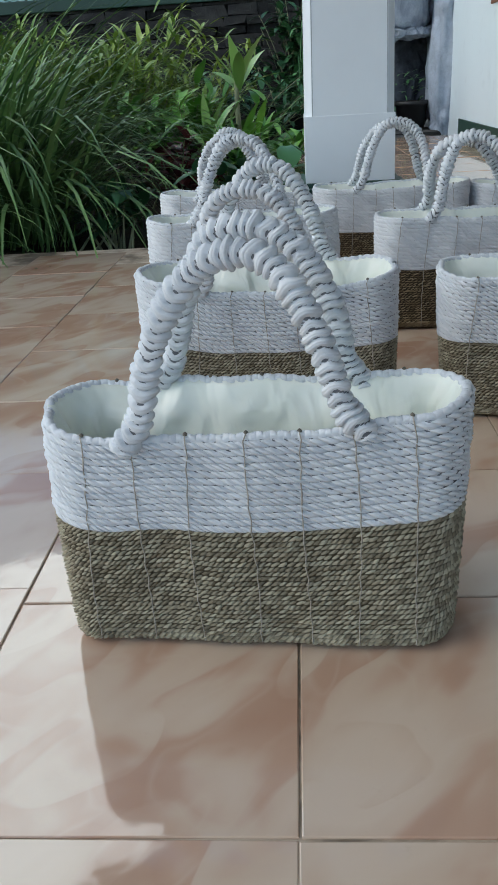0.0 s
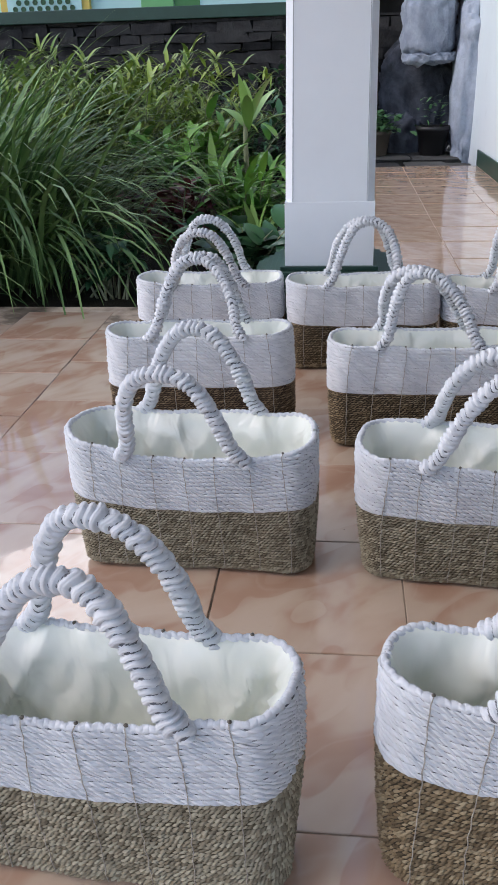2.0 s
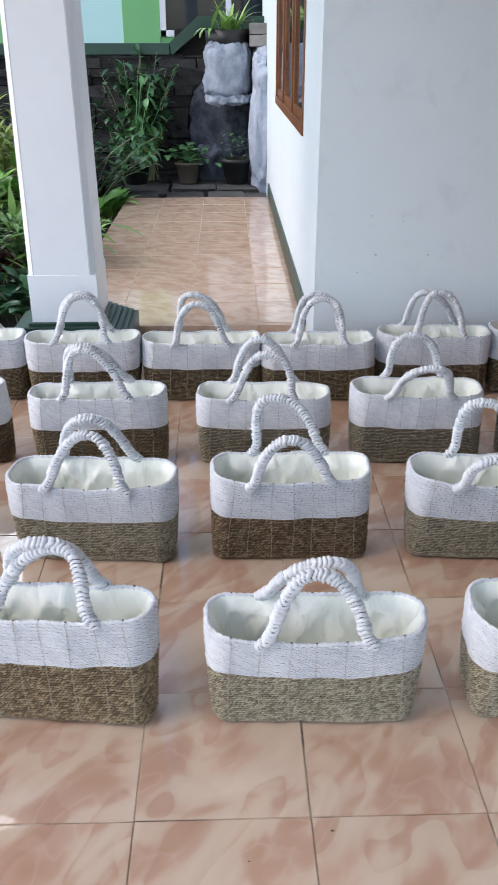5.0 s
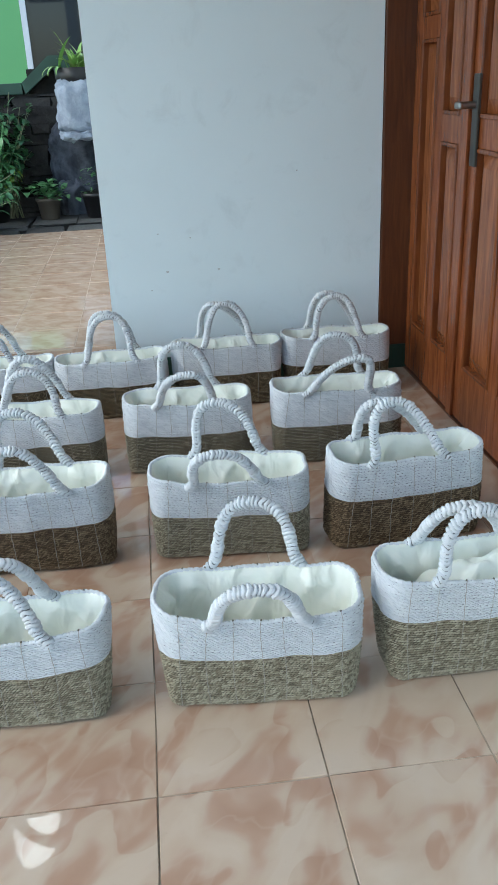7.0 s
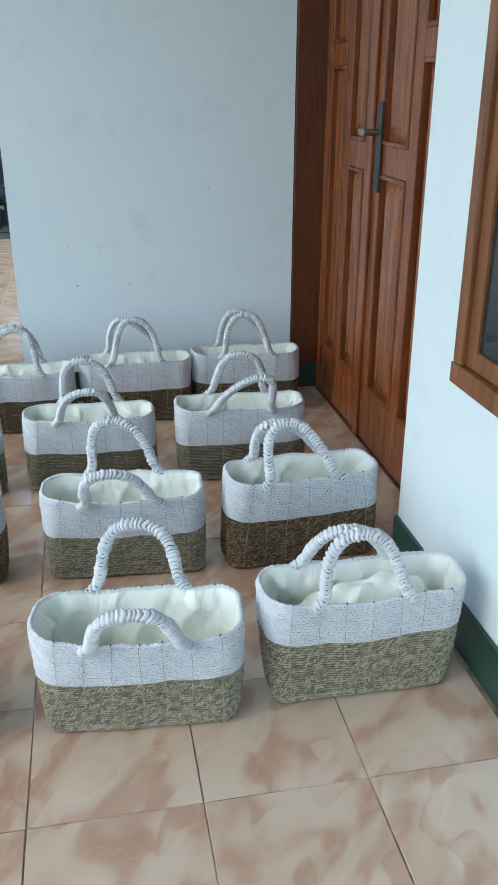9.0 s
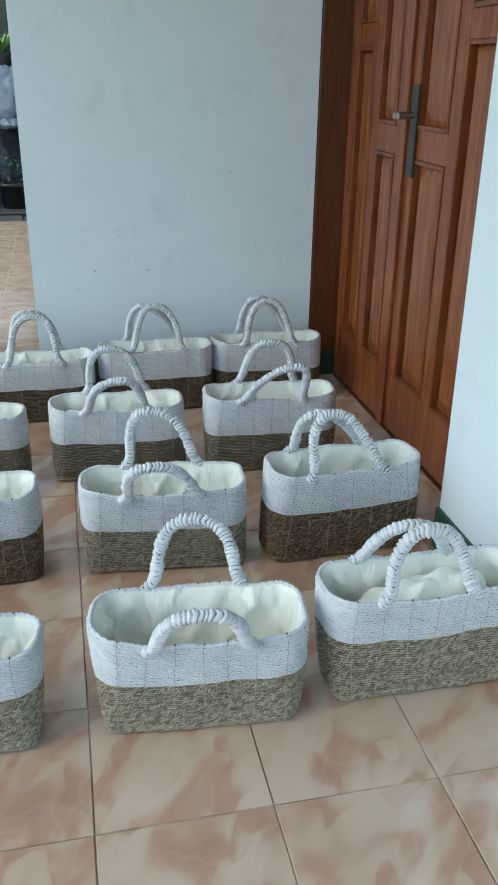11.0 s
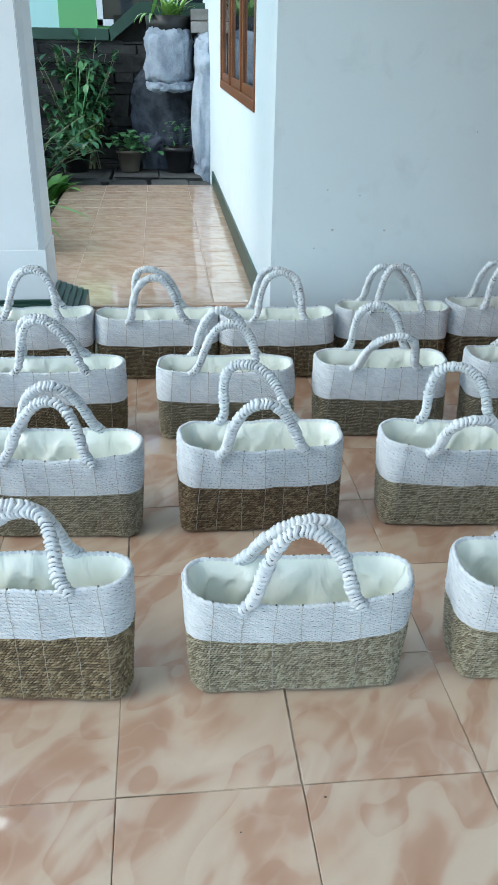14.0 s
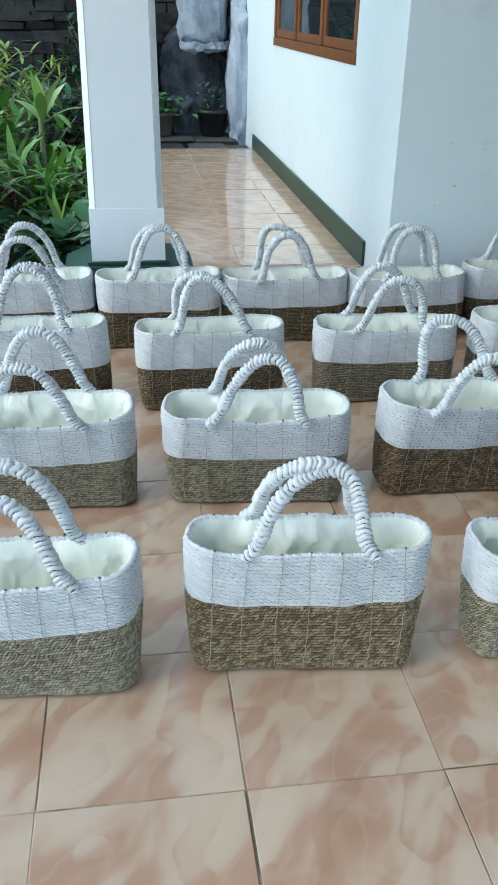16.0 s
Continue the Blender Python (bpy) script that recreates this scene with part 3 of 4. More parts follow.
for name, q in (("jamb", (-0.11, 0.552, 0.10, 0.05, 0.63, 2.12)), ("jamb", (-0.06, -0.80, 0.0, 0.05, -0.665, 2.12)), ("lintel", (-0.113, -0.665, 2.065, 0.05, 0.552, 2.12))):
    part(name, box(bmesh.new(), *q, 0.004), MAT["wood_dark"], door, "dark stained door frame")
part("jamb_foot", box(bmesh.new(), -0.112, 0.549, 0.0, 0.05, 0.632, 0.10, 0.003), MAT["green"], door, "dark green painted jamb foot")
part("threshold", box(bmesh.new(), -0.004, -0.665, -0.003, 0.05, 0.548, 0.006, 0.003), MAT["wood_dark"], door)


# ---- woven bags ----
ROWS_LOW, ROWS_UP = 24, 13       # rows of seagrass and of white rope
ROWS_ALL = ROWS_LOW + ROWS_UP


def outline(u, a, b, r):
    """Points, outward ways and the place along the long sides of a rounded oblong; u counts turns."""
    lx, ly, q = 0.152, 0.022, 0.0707
    run = np.cumsum([0, ly, q, 2 * lx, q, 2 * ly, q, 2 * lx, q, ly])
    s = np.mod(u, 1.0) * run[-1]
    phi = np.interp(s, run, np.radians([0, 0, 90, 90, 180, 180, 270, 270, 360, 360]))
    kx = np.interp(s, run, [1, 1, 1, -1, -1, -1, -1, 1, 1, 1])
    ky = np.interp(s, run, [0, 1, 1, 1, 1, -1, -1, -1, -1, 0])
    nx, ny = np.cos(phi), np.sin(phi)
    return kx * (a - r) + r * nx, ky * (b - r) + r * ny, nx, ny, kx


def turn_at(k, sgn):
    """The turn u at place k (-1 to 1) along the front (sgn < 0) or back."""
    lx, ly, q = 0.152, 0.022, 0.0707
    total = 4 * lx + 4 * ly + 4 * q
    if sgn > 0:
        return (ly + q + (1 - k) * lx) / total
    return (3 * ly + 3 * q + 2 * lx + (k + 1) * lx) / total


def ring(n):
    return np.arange(n) / n


class Shape:
    """The form of one bag: rim height, flare of the mouth, sag of the rim, bulge of the sides."""

    def __init__(self, rng, form, sag, tilt):
        self.rim_a, self.base_a, self.b, self.high, seam = form
        self.base_a -= 0.005
        self.sag, self.bulge, self.flare = sag, 0.004, 0.003 + 0.2 * sag
        self.p = rng.uniform(0, 6.28, 8)
        self.seam = seam / self.high          # level where the two meet
        self.tilt = rng.uniform(-0.003, 0.003) if tilt is None else tilt

    def rim(self, x, front):
        q = np.clip(np.abs(x) / 0.2, 0, 1.1)
        z = self.high + 0.004 * q ** 2.2 - 0.7 * self.sag * np.where(front, 1.0, 0.25) * (1 - q ** 2)
        return z + 0.0016 * np.sin(x * 31 + self.p[0]) + 0.0012 * np.sin(x * 67 + self.p[1]) + self.tilt * np.where(front, 1.0, 0.3) * x / 0.2

    def at(self, u, v, inset=0.0):
        """Points at turns u and levels v (0 to 1); also the outward way in the plan."""
        k = np.clip(v, 0, 1)
        a = self.base_a + (self.rim_a - self.base_a) * k + 0.003 * np.sin(k * math.pi)
        b = self.b - 0.008 + 0.011 * k
        r = 0.030 + 0.020 * k
        foot = np.clip(1 - k / 0.05, 0, 1) ** 2
        x, y, nx, ny, kx = outline(u, a, b, r)
        w = 2 * math.pi * u
        wob = 0.0018 * np.sin(3 * w + self.p[2] + 2.2 * k) + 0.0012 * np.sin(7 * w + self.p[3] - 3 * k) + 0.0008 * np.sin(12 * w + self.p[4] + 5 * k)
        bow = np.abs(ny) ** 4 * (0.35 + 0.65 * (1 - kx ** 2)) * (self.bulge * np.sin(k * math.pi * 0.6) + self.flare * k ** 2)
        out = wob + bow - 0.005 * foot - inset
        x, y = x + nx * out, y + ny * out
        z = self.rim(x, y < 0) * v
        return x, y, z, nx, ny


def bag_wall(sh, r0, r1, fine, count, slant, amp, rng):
    """Rows r0 to r1 of the woven wall, each row a rope of count slanted strands: vertices, quads and uv."""
    wide = count < 120
    if fine:
        frac = np.array([0.0, 0.15, 0.5, 0.85]) if wide else np.array([0.0, 0.3, 0.75])
        f = np.array([0, 0.16, 0.5, 0.84, 1.0]) if wide else np.array([0, 0.5, 1.0])
    else:
        frac = np.array([0.0, 0.3, 0.7]) if wide else np.array([0.0, 0.5])
        f = np.array([0, 0.5, 1.0])
    n, k = count * len(frac), len(f)
    rows = np.arange(r0, r1)
    row = np.repeat(rows, k)[:, None]
    F = np.tile(f, len(rows))[:, None] + np.zeros((1, n))
    fr = np.tile(frac, count)[None] + np.zeros((len(F), 1))
    idx = np.repeat(np.arange(count), len(frac))[None]
    shift = rng.uniform(0, 1, ROWS_ALL + 1)[row]
    stretch = 0.3 * np.sin(2 * math.pi * idx / count * 9 + row * 1.9) + 0.2 * np.sin(2 * math.pi * idx / count * 21 + row)
    way = rng.uniform(0.7, 1.15, ROWS_ALL + 1)
    turn = -slant if wide else slant * way[row]
    U = (idx + fr + stretch + turn * (0.7 * F + 0.3 * np.arccos(1 - 2 * F) / math.pi) + shift) / count
    L = row + F
    w = 2 * math.pi * U
    wander = 0.12 * np.sin(w * 3 + sh.p[5]) + 0.10 * np.sin(w * 7 + sh.p[6])
    x, y, z, nx, ny = sh.at(U, np.interp(L + wander * np.sin(L / ROWS_ALL * math.pi), [0, ROWS_LOW, ROWS_ALL], [0, sh.seam, 1]))
    across = 1 - np.abs(2 * F - 1) ** 2.4
    push = rng.uniform(0.85, 1.1, ROWS_ALL + 1)[row]
    cell = rng.uniform(0.7, 1.1, (ROWS_ALL + 1, count))[row, idx % count]
    gap = rng.uniform(-0.25, 0.22, (ROWS_ALL + 1, count))[row, idx % count]
    edge = rng.uniform(0.54, 0.74, (ROWS_ALL + 1, count))[row, idx % count]
    puff = 1 - np.abs(2 * fr - 1) ** 2
    if wide:
        row_dip = 0.56 if fine else 0.60
        d = 0.30 + (cell * push - 0.30) * ((0.32 if fine else 0.5) + (0.68 if fine else 0.5) * puff) * (1 - row_dip * (1 - across))
        if fine:
            d = np.where((fr == 0.0) & (F > 0.8), gap - 0.25, np.where((fr == 0.0) & (np.abs(F - 0.5) > 0.3), 0.20, d))
    else:
        side = edge - 0.47
        d = np.where(fr == 0.0, gap + 0.10 * across, side + (cell * push - side) * across * (1 - np.abs(2 * fr - 1) ** 3.0))
    d = amp * d
    x, y = x + nx * d, y + ny * d
    g = grid_faces(k, n, True)
    faces = np.concatenate([g + q * k * n for q in range(len(rows))])
    return np.stack([x, y, z], -1).reshape(-1, 3), faces, np.stack([idx + fr * 0.999 + 0 * F, row + 0.998 * F], -1).reshape(-1, 2)


def bag_lining(sh, rng):
    """The loose cloth inside: gathered walls with slanting folds, and a floor."""
    n, m = 200, 22
    p = rng.uniform(0, 6.28, 8)
    lev = np.concatenate([[1.012, 1.008], np.linspace(0.985, 0.05, m - 2)])
    A, L = np.meshgrid(ring(n), lev)
    T = A * 2 * math.pi
    D = 1 - L

    def crease(k, lean, q):
        return 1 - np.abs(np.sin(k * T / 2 + lean * D + q))

    fold = 0.009 * crease(8, 5.0, p[0]) ** 1.3 + 0.009 * crease(12, -5.0, p[1]) ** 1.3 + 0.006 * crease(18, 9.0, p[2]) ** 1.3 + 0.0035 * crease(28, -14.0, p[3]) ** 1.3
    fold = 0.95 * fold * (0.7 + 0.4 * np.sin(3 * T + p[4]) * np.cos(5 * D + p[5])) + 0.003 * np.sin(5 * T + 7 * D + p[6])
    grow = np.clip((0.985 - L) / 0.10, 0, 1)
    inset = np.where(L > 1.01, -0.001, np.where(L > 1, 0.004, 0.0065)) + (0.006 + fold) * (0.15 + 0.85 * grow) + 0.012 * np.clip(0.3 - L, 0, 1)
    inset = np.where(L < 1, np.maximum(inset, 0.0065), inset)
    x, y, z, _, _ = sh.at(A, L, inset)
    v = np.stack([x, y, z], -1).reshape(-1, 3)
    f = grid_faces(m, n, True)[:, ::-1]
    last = v[-n:]
    c = last.mean(0)
    v2 = np.concatenate([last * 1.0, (last - c) * 0.5 + c + np.array([0, 0, 0.004]), (last - c) * 0.05 + c])
    f2 = grid_faces(3, n, True)[:, ::-1]
    return join([(v, f), (v2, f2)])


def bag_rim(sh, fine):
    """A twisted cord round the rim."""
    n, k = (520, 8) if fine else (320, 6)
    x, y, z, nx, ny = sh.at(ring(n), np.full(n, 1.0), 0.002)
    a = np.linspace(0, 2 * math.pi, k, endpoint=False)
    u = np.arange(n) / n * 80
    r = 0.0048 * (0.60 + 0.46 * np.abs(np.sin(math.pi * (u[:, None] + 0.2 * np.sin(u * 0.9)[:, None] + a[None] / math.pi))) ** 0.7)
    v = np.stack([x[:, None] + nx[:, None] * r * np.cos(a), y[:, None] + ny[:, None] * r * np.cos(a), z[:, None] + 0.001 + r * np.sin(a)], -1)
    uv = np.stack([np.repeat(u[:, None], k, 1), np.repeat(a[None] / 6.3, n, 0)], -1)
    return v.reshape(-1, 3), grid_faces(n, k, True)[:, ::-1], uv.reshape(-1, 2)


def bag_handle(foot_a, foot_b, height, lean, skew, fine, rng):
    """A wrapped rope arch between two feet; lean in degrees about their line, skew sideways at the top."""
    wraps = 44
    n = wraps * (9 if fine else 6)
    k = 18 if fine else 12
    s = np.linspace(0, 1, n)
    th = s * math.pi
    w = np.linalg.norm(foot_b - foot_a) / 2
    lz = height * np.sin(th) ** 0.97
    lx = -(w - 0.014) * np.sign(np.cos(th)) * np.abs(np.cos(th)) ** 0.84 * (0.95 + 0.05 * np.abs(np.cos(th)) ** 5) - np.sign(np.cos(th)) * 0.020 * np.exp(-(lz / 0.018) ** 1.5)
    lx = lx + skew * (lz / height) ** 1.3 + 0.004 * np.sin(th * 3 + rng.uniform(0, 6))
    dy = 0.004 * np.sin(th * 2 + rng.uniform(0, 6))
    ca, sa = math.cos(radians(lean)), math.sin(radians(lean))
    mid, ux = (foot_a + foot_b) / 2, (foot_b - foot_a) / (2 * w)
    p = mid + lx[:, None] * ux + (lz * sa + dy)[:, None] * np.array([0, 1.0, 0]) + (lz * ca)[:, None] * np.array([0, 0, 1.0])
    d = np.gradient(p, axis=0)
    length = np.concatenate([[0], np.cumsum(np.linalg.norm(np.diff(p, axis=0), axis=1))])
    even = np.linspace(0, length[-1], n)
    p = np.stack([np.interp(even, length, p[:, q]) for q in range(3)], -1)
    t = np.gradient(p, axis=0)
    t /= np.linalg.norm(t, axis=1)[:, None]
    side = np.array([0, ca, -sa])
    n1 = np.cross(t, side)
    n1 /= np.linalg.norm(n1, axis=1)[:, None]
    n2 = np.cross(t, n1)
    a = np.linspace(0, 2 * math.pi, k, endpoint=False)
    S, A = np.meshgrid(np.linspace(0, wraps, n), a, indexing="ij")
    fold = np.abs(np.mod(A / math.pi + 0.5, 1.0) - 0.5) * 2          # 0 on one seam, 1 on the other
    ph = S + 0.70 * fold ** 1.3 + 0.16 * np.sin(S * 1.7) + 0.10 * np.sin(S * 0.61)
    ridge = 1 - np.abs(2 * (ph - np.floor(ph)) - 1) ** (2.8 if fine else 2.0)
    seam = 1 - 0.12 * np.exp(-((fold - 1.0) / 0.22) ** 2)
    swell = 1 + 0.04 * np.sin(S * 0.9 + rng.uniform(0, 6)) + 0.04 * np.sin(S * 2.3)
    end = 1.0 - 0.10 * np.exp(-np.minimum(S, wraps - S) / 1.5)
    lump = rng.uniform(0.90, 1.07, wraps + 6)[np.floor(ph).astype(int) % (wraps + 6)]
    R = 0.0131 * end * swell * seam * lump * (0.60 + 0.40 * ridge)
    v = p[:, None] + R[..., None] * (np.cos(A)[..., None] * n1[:, None] + np.sin(A)[..., None] * n2[:, None])
    uv = np.stack([ph, fold * 0.999], -1)
    return v.reshape(-1, 3), grid_faces(n, k, True), uv.reshape(-1, 2), p[::4]


def woven_bag(x, y, yaw, tone, fine, form, front, back, label, seed, sag, shift, tilt):
    """One bag; front and back: (lean, skew, height) of the two handles."""
    rng = np.random.RandomState(seed)
    sh = Shape(rng, form, sag, tilt)
    bag = tagged(empty("woven_bag", x, y, 0.004, yaw), label, "bag", "woven bags set out on the porch")
    v, f, uv = bag_wall(sh, 0, ROWS_LOW, fine, 160 if fine else 130, 1.15, 0.0052, rng)
    sheet("lower_band", v, f, MAT[tone], bag, {"khaki": "khaki woven seagrass", "olive": "olive brown woven seagrass", "brown": "dark brown woven seagrass"}[tone], uv, kind="stuff")
    v, f, uv = bag_wall(sh, ROWS_LOW, ROWS_ALL, fine, 104 if fine else 96, 1.2 if fine else 1.0, 0.0056, rng)
    sheet("upper_band", v, f, MAT["white_rope"], bag, "white woven paper rope", uv, kind="stuff")
    # dark sheet behind the strands: the gaps' shade is put in its colour
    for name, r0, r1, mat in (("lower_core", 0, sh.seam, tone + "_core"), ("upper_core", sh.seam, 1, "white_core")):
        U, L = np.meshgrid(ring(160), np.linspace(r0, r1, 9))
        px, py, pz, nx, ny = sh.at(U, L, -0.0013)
        sheet(name, np.stack([px, py, pz], -1).reshape(-1, 3), grid_faces(9, 160, True), MAT[mat], bag, "dark sheet standing in for the shade between the strands")
    v, f = bag_lining(sh, rng)
    sheet("lining", v, f, MAT["lining"], bag, "ivory cloth lining")
    v, f, uv = bag_rim(sh, fine)
    sheet("rim_cord", v, f, MAT["white_handle"], bag, "twisted white rim cord", uv)
    n = 80
    px, py, _, _, _ = sh.at(ring(n), np.zeros(n), 0.001)
    low = np.stack([px, py, np.full(n, 0.0)], -1)
    up = low + np.array([0, 0, 0.008])
    sheet("base", np.concatenate([low * [0.02, 0.02, 1], low, up, up * [0.02, 0.02, 1]]), grid_faces(4, n, True), MAT[tone], bag, smooth=False)
    for sgn, (lean, skew, h) in ((-1, front), (1, back)):
        feet = []
        for fx in (-0.095 + shift, 0.095 + shift):
            px, py, pz, _, _ = sh.at(np.array([turn_at(fx / (sh.rim_a - 0.050), sgn)]), np.array([1.0]))
            feet.append(np.array([px[0], py[0] + sgn * 0.002, pz[0] - 0.004]))
        v, f, uv, line = bag_handle(feet[0], feet[1], h, lean, skew, fine, rng)
        grip = sheet("handle", v, f, MAT["white_handle"], bag, "white rope-wrapped arched handle", uv)
        # dark tube inside the grip paints the shade between its wraps
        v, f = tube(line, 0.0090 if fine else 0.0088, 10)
        sheet("handle_core", v, f, MAT["handle_core"], grip, "grey tube standing in for the shade between the wraps")
    for sgn in (-1, 1):
        for q in range(7):
            lv = np.linspace(1.0, 0.02, 18)
            u = turn_at((q - 3) * 0.335 + rng.uniform(-0.03, 0.03), sgn)
            px, py, pz, nx, ny = sh.at(np.full(18, u), lv)
            wig = 0.0009 * np.sin(lv * 31 * 1.6 + rng.uniform(0, 6)) + 0.002 * np.sin(lv * 5 + rng.uniform(0, 6))
            pts = np.stack([px + nx * 0.0046 + wig, py + ny * 0.0046, pz], -1)
            top = np.array([[px[0] - nx[0] * 0.004, py[0] - ny[0] * 0.004, pz[0] + 0.004], [px[0] + nx[0] * 0.002, py[0] + ny[0] * 0.002, pz[0] + 0.0055]])
            v, f = tube(np.concatenate([top, pts]), 0.0006, 4)
            st = sheet("stitch", v, f, MAT["twine"], bag, "fine brown stitching twine" if q == 0 and sgn < 0 else "")
            kv, kf = lathe([(0.0004, -0.0025), (0.0020, -0.001), (0.0022, 0.0006), (0.0004, 0.0022)], 7)
            kv = kv + np.array([px[0] - nx[0] * 0.002, py[0] - ny[0] * 0.002, pz[0] + 0.0055])
            sheet("knot", kv, kf, MAT["knot"], st)
    return bag


TAIL = {"khaki": "khaki seagrass base", "olive": "olive brown seagrass base", "brown": "dark brown seagrass base"}
# x, y, yaw, tone, fine, (half length of rim and base, half depth, height, seam), front handle, back handle, sag, handle shift, remark
BAGS = [
    (-0.336, 0.270, -3.2, "khaki", True, (0.193, 0.189, 0.057, 0.232, 0.138), (1, -0.002, 0.158), (-14, -0.001, 0.165), 0.009, 0, "upright handles"),
    (0.133, 0.268, -5.6, "olive", True, (0.197, 0.190, 0.048, 0.249, 0.150), (21, 0.026, 0.142), (-24, 0.002, 0.154), 0.002, 0, "handles leaning together"),
    (0.624, 0.263, -1.3, "khaki", True, (0.204, 0.193, 0.060, 0.212, 0.129), (-2, -0.006, 0.16), (-34, 0.02, 0.164), 0.014, 0, "handles leaning together"),
    (1.116, 0.262, -5.5, "khaki", True, (0.197, 0.188, 0.073, 0.220, 0.126), (-32, -0.001, 0.148), (6, -0.0, 0.147), 0.023, 0, "front handle leaning outwards"),
    (1.561, 0.270, 0.2, "khaki", True, (0.206, 0.189, 0.068, 0.236, 0.147), (0, -0.024, 0.158), (-37, -0.027, 0.159), 0.005, -0.015, "bundled cloth inside"),
    (-0.340, 0.853, -2.6, "khaki", True, (0.199, 0.195, 0.064, 0.229, 0.128), (-14, -0.018, 0.162), (-10, 0.0, 0.163), 0.030, 0, "handles leaning forwards"),
    (0.132, 0.831, -5.5, "khaki", True, (0.206, 0.197, 0.066, 0.220, 0.124), (-5, 0.02, 0.157), (-26, -0.004, 0.162), 0.016, 0, "upright handles"),
    (0.620, 0.825, -0.6, "brown", True, (0.193, 0.195, 0.068, 0.229, 0.129), (-21, -0.014, 0.16), (5, -0.033, 0.151), 0.012, 0, "front handle leaning outwards"),
    (1.116, 0.810, -5.3, "khaki", True, (0.198, 0.198, 0.068, 0.223, 0.124), (-36, -0.026, 0.155), (-7, -0.022, 0.158), 0.016, 0, "front handle leaning outwards"),
    (1.566, 0.794, 3.1, "brown", True, (0.194, 0.201, 0.070, 0.241, 0.140), (8, -0.044, 0.157), (-31, -0.062, 0.16), 0.002, -0.012, "handles leaning together"),
    (-0.408, 1.356, 1.6, "brown", False, (0.199, 0.202, 0.053, 0.237, 0.126), (16, 0.002, 0.167), (-14, 0.007, 0.16), 0.002, 0, "handles leaning together"),
    (0.076, 1.337, 0.9, "olive", False, (0.203, 0.200, 0.056, 0.226, 0.126), (0, -0.024, 0.159), (-25, -0.039, 0.161), 0.005, 0, "handles leaning together"),
    (0.574, 1.334, -3.4, "khaki", False, (0.198, 0.199, 0.061, 0.219, 0.126), (-5, 0.016, 0.157), (-13, -0.013, 0.16), 0.007, 0, "upright handles"),
    (1.041, 1.330, -3.2, "khaki", False, (0.194, 0.198, 0.064, 0.229, 0.126), (-33, 0.007, 0.156), (-10, -0.018, 0.154), 0.012, 0, "front handle leaning outwards"),
    (1.502, 1.308, -4.9, "khaki", False, (0.198, 0.201, 0.065, 0.239, 0.126), (-32, 0.048, 0.16), (-17, 0.009, 0.157), 0.008, 0, "front handle leaning outwards"),
    (-0.457, 1.862, 4.3, "olive", False, (0.196, 0.200, 0.062, 0.226, 0.124), (-16, -0.018, 0.16), (-11, -0.006, 0.16), 0.007, 0, "handles leaning forwards"),
    (-0.045, 1.831, 0.5, "olive", False, (0.200, 0.191, 0.062, 0.228, 0.124), (14, 0.012, 0.168), (-18, -0.0, 0.16), 0.005, 0, "handles leaning together"),
    (0.377, 1.842, -0.4, "olive", False, (0.209, 0.210, 0.060, 0.216, 0.124), (-8, -0.012, 0.16), (-14, -0.028, 0.159), 0.006, 0, "upright handles"),
    (0.793, 1.824, -0.4, "olive", False, (0.197, 0.201, 0.062, 0.216, 0.124), (9, 0.006, 0.17), (-12, -0.01, 0.159), 0.006, 0, "upright handles"),
    (1.213, 1.859, -0.6, "olive", False, (0.200, 0.197, 0.063, 0.226, 0.124), (8, 0.0, 0.163), (-24, -0.039, 0.16), 0.004, 0, "handles leaning together"),
    (1.628, 1.875, -2.5, "olive", False, (0.201, 0.192, 0.061, 0.229, 0.124), (2, -0.012, 0.16), (-19, -0.033, 0.159), 0.004, 0, "upright handles"),
]
for k, (x, y, yaw, tone, fine, form, fr, bk, sag, shift, remark) in enumerate(BAGS):
    woven_bag(x, y, yaw, tone, fine, form, fr, bk, f"white rope bag, {TAIL[tone]}, {remark}", 40 + k, sag, shift, 0.010 if k == 0 else None)



# ---- loose cloth bundled in one bag ----
cu, cv = np.meshgrid(np.linspace(-1, 1, 60), np.linspace(-1, 1, 26))
hump = np.clip(1 - np.abs(cu) ** 3.0, 0, 1) * np.clip(1 - np.abs(cv) ** 2.5, 0, 1)
cz = 0.130 + 0.085 * hump ** 0.6 + 0.010 * np.abs(np.sin(cu * 5 + cv * 2.0)) + 0.006 * np.sin(cu * 11 - cv * 5) + 0.03 * cu * hump
bundle = sheet("folded_cloth", np.stack([cu * 0.150, cv * 0.045, cz], -1).reshape(-1, 3), grid_faces(26, 60, False), MAT["lining"])
bundle.matrix_world = pose(1.570, 0.272, 0.012, 0, 0, 0)
tagged(bundle, "bundled ivory cloth stuffed into a woven bag", "cloth")


# ---- garden ----
def blade(root, heading, length, rise, width, droop, seg=7, fold=0.25):
    """A long folded grass or lance leaf that arches over: vertices and quads, three across."""
    s = np.linspace(0, 1, seg)
    pitch = rise - droop * s ** 1.3
    step = length / (seg - 1)
    hx = np.concatenate([[0], np.cumsum(np.cos(pitch[:-1]) * step)])
    hz = np.concatenate([[0], np.cumsum(np.sin(pitch[:-1]) * step)])
    c, sn = math.cos(heading), math.sin(heading)
    mid = np.stack([root[0] + hx * c, root[1] + hx * sn, root[2] + hz], -1)
    w = width * np.clip(np.minimum(1.0, 0.35 + 2.2 * s) * (1 - s ** 2.2), 0.02, 1)
    side = np.array([-sn, c, 0.0])
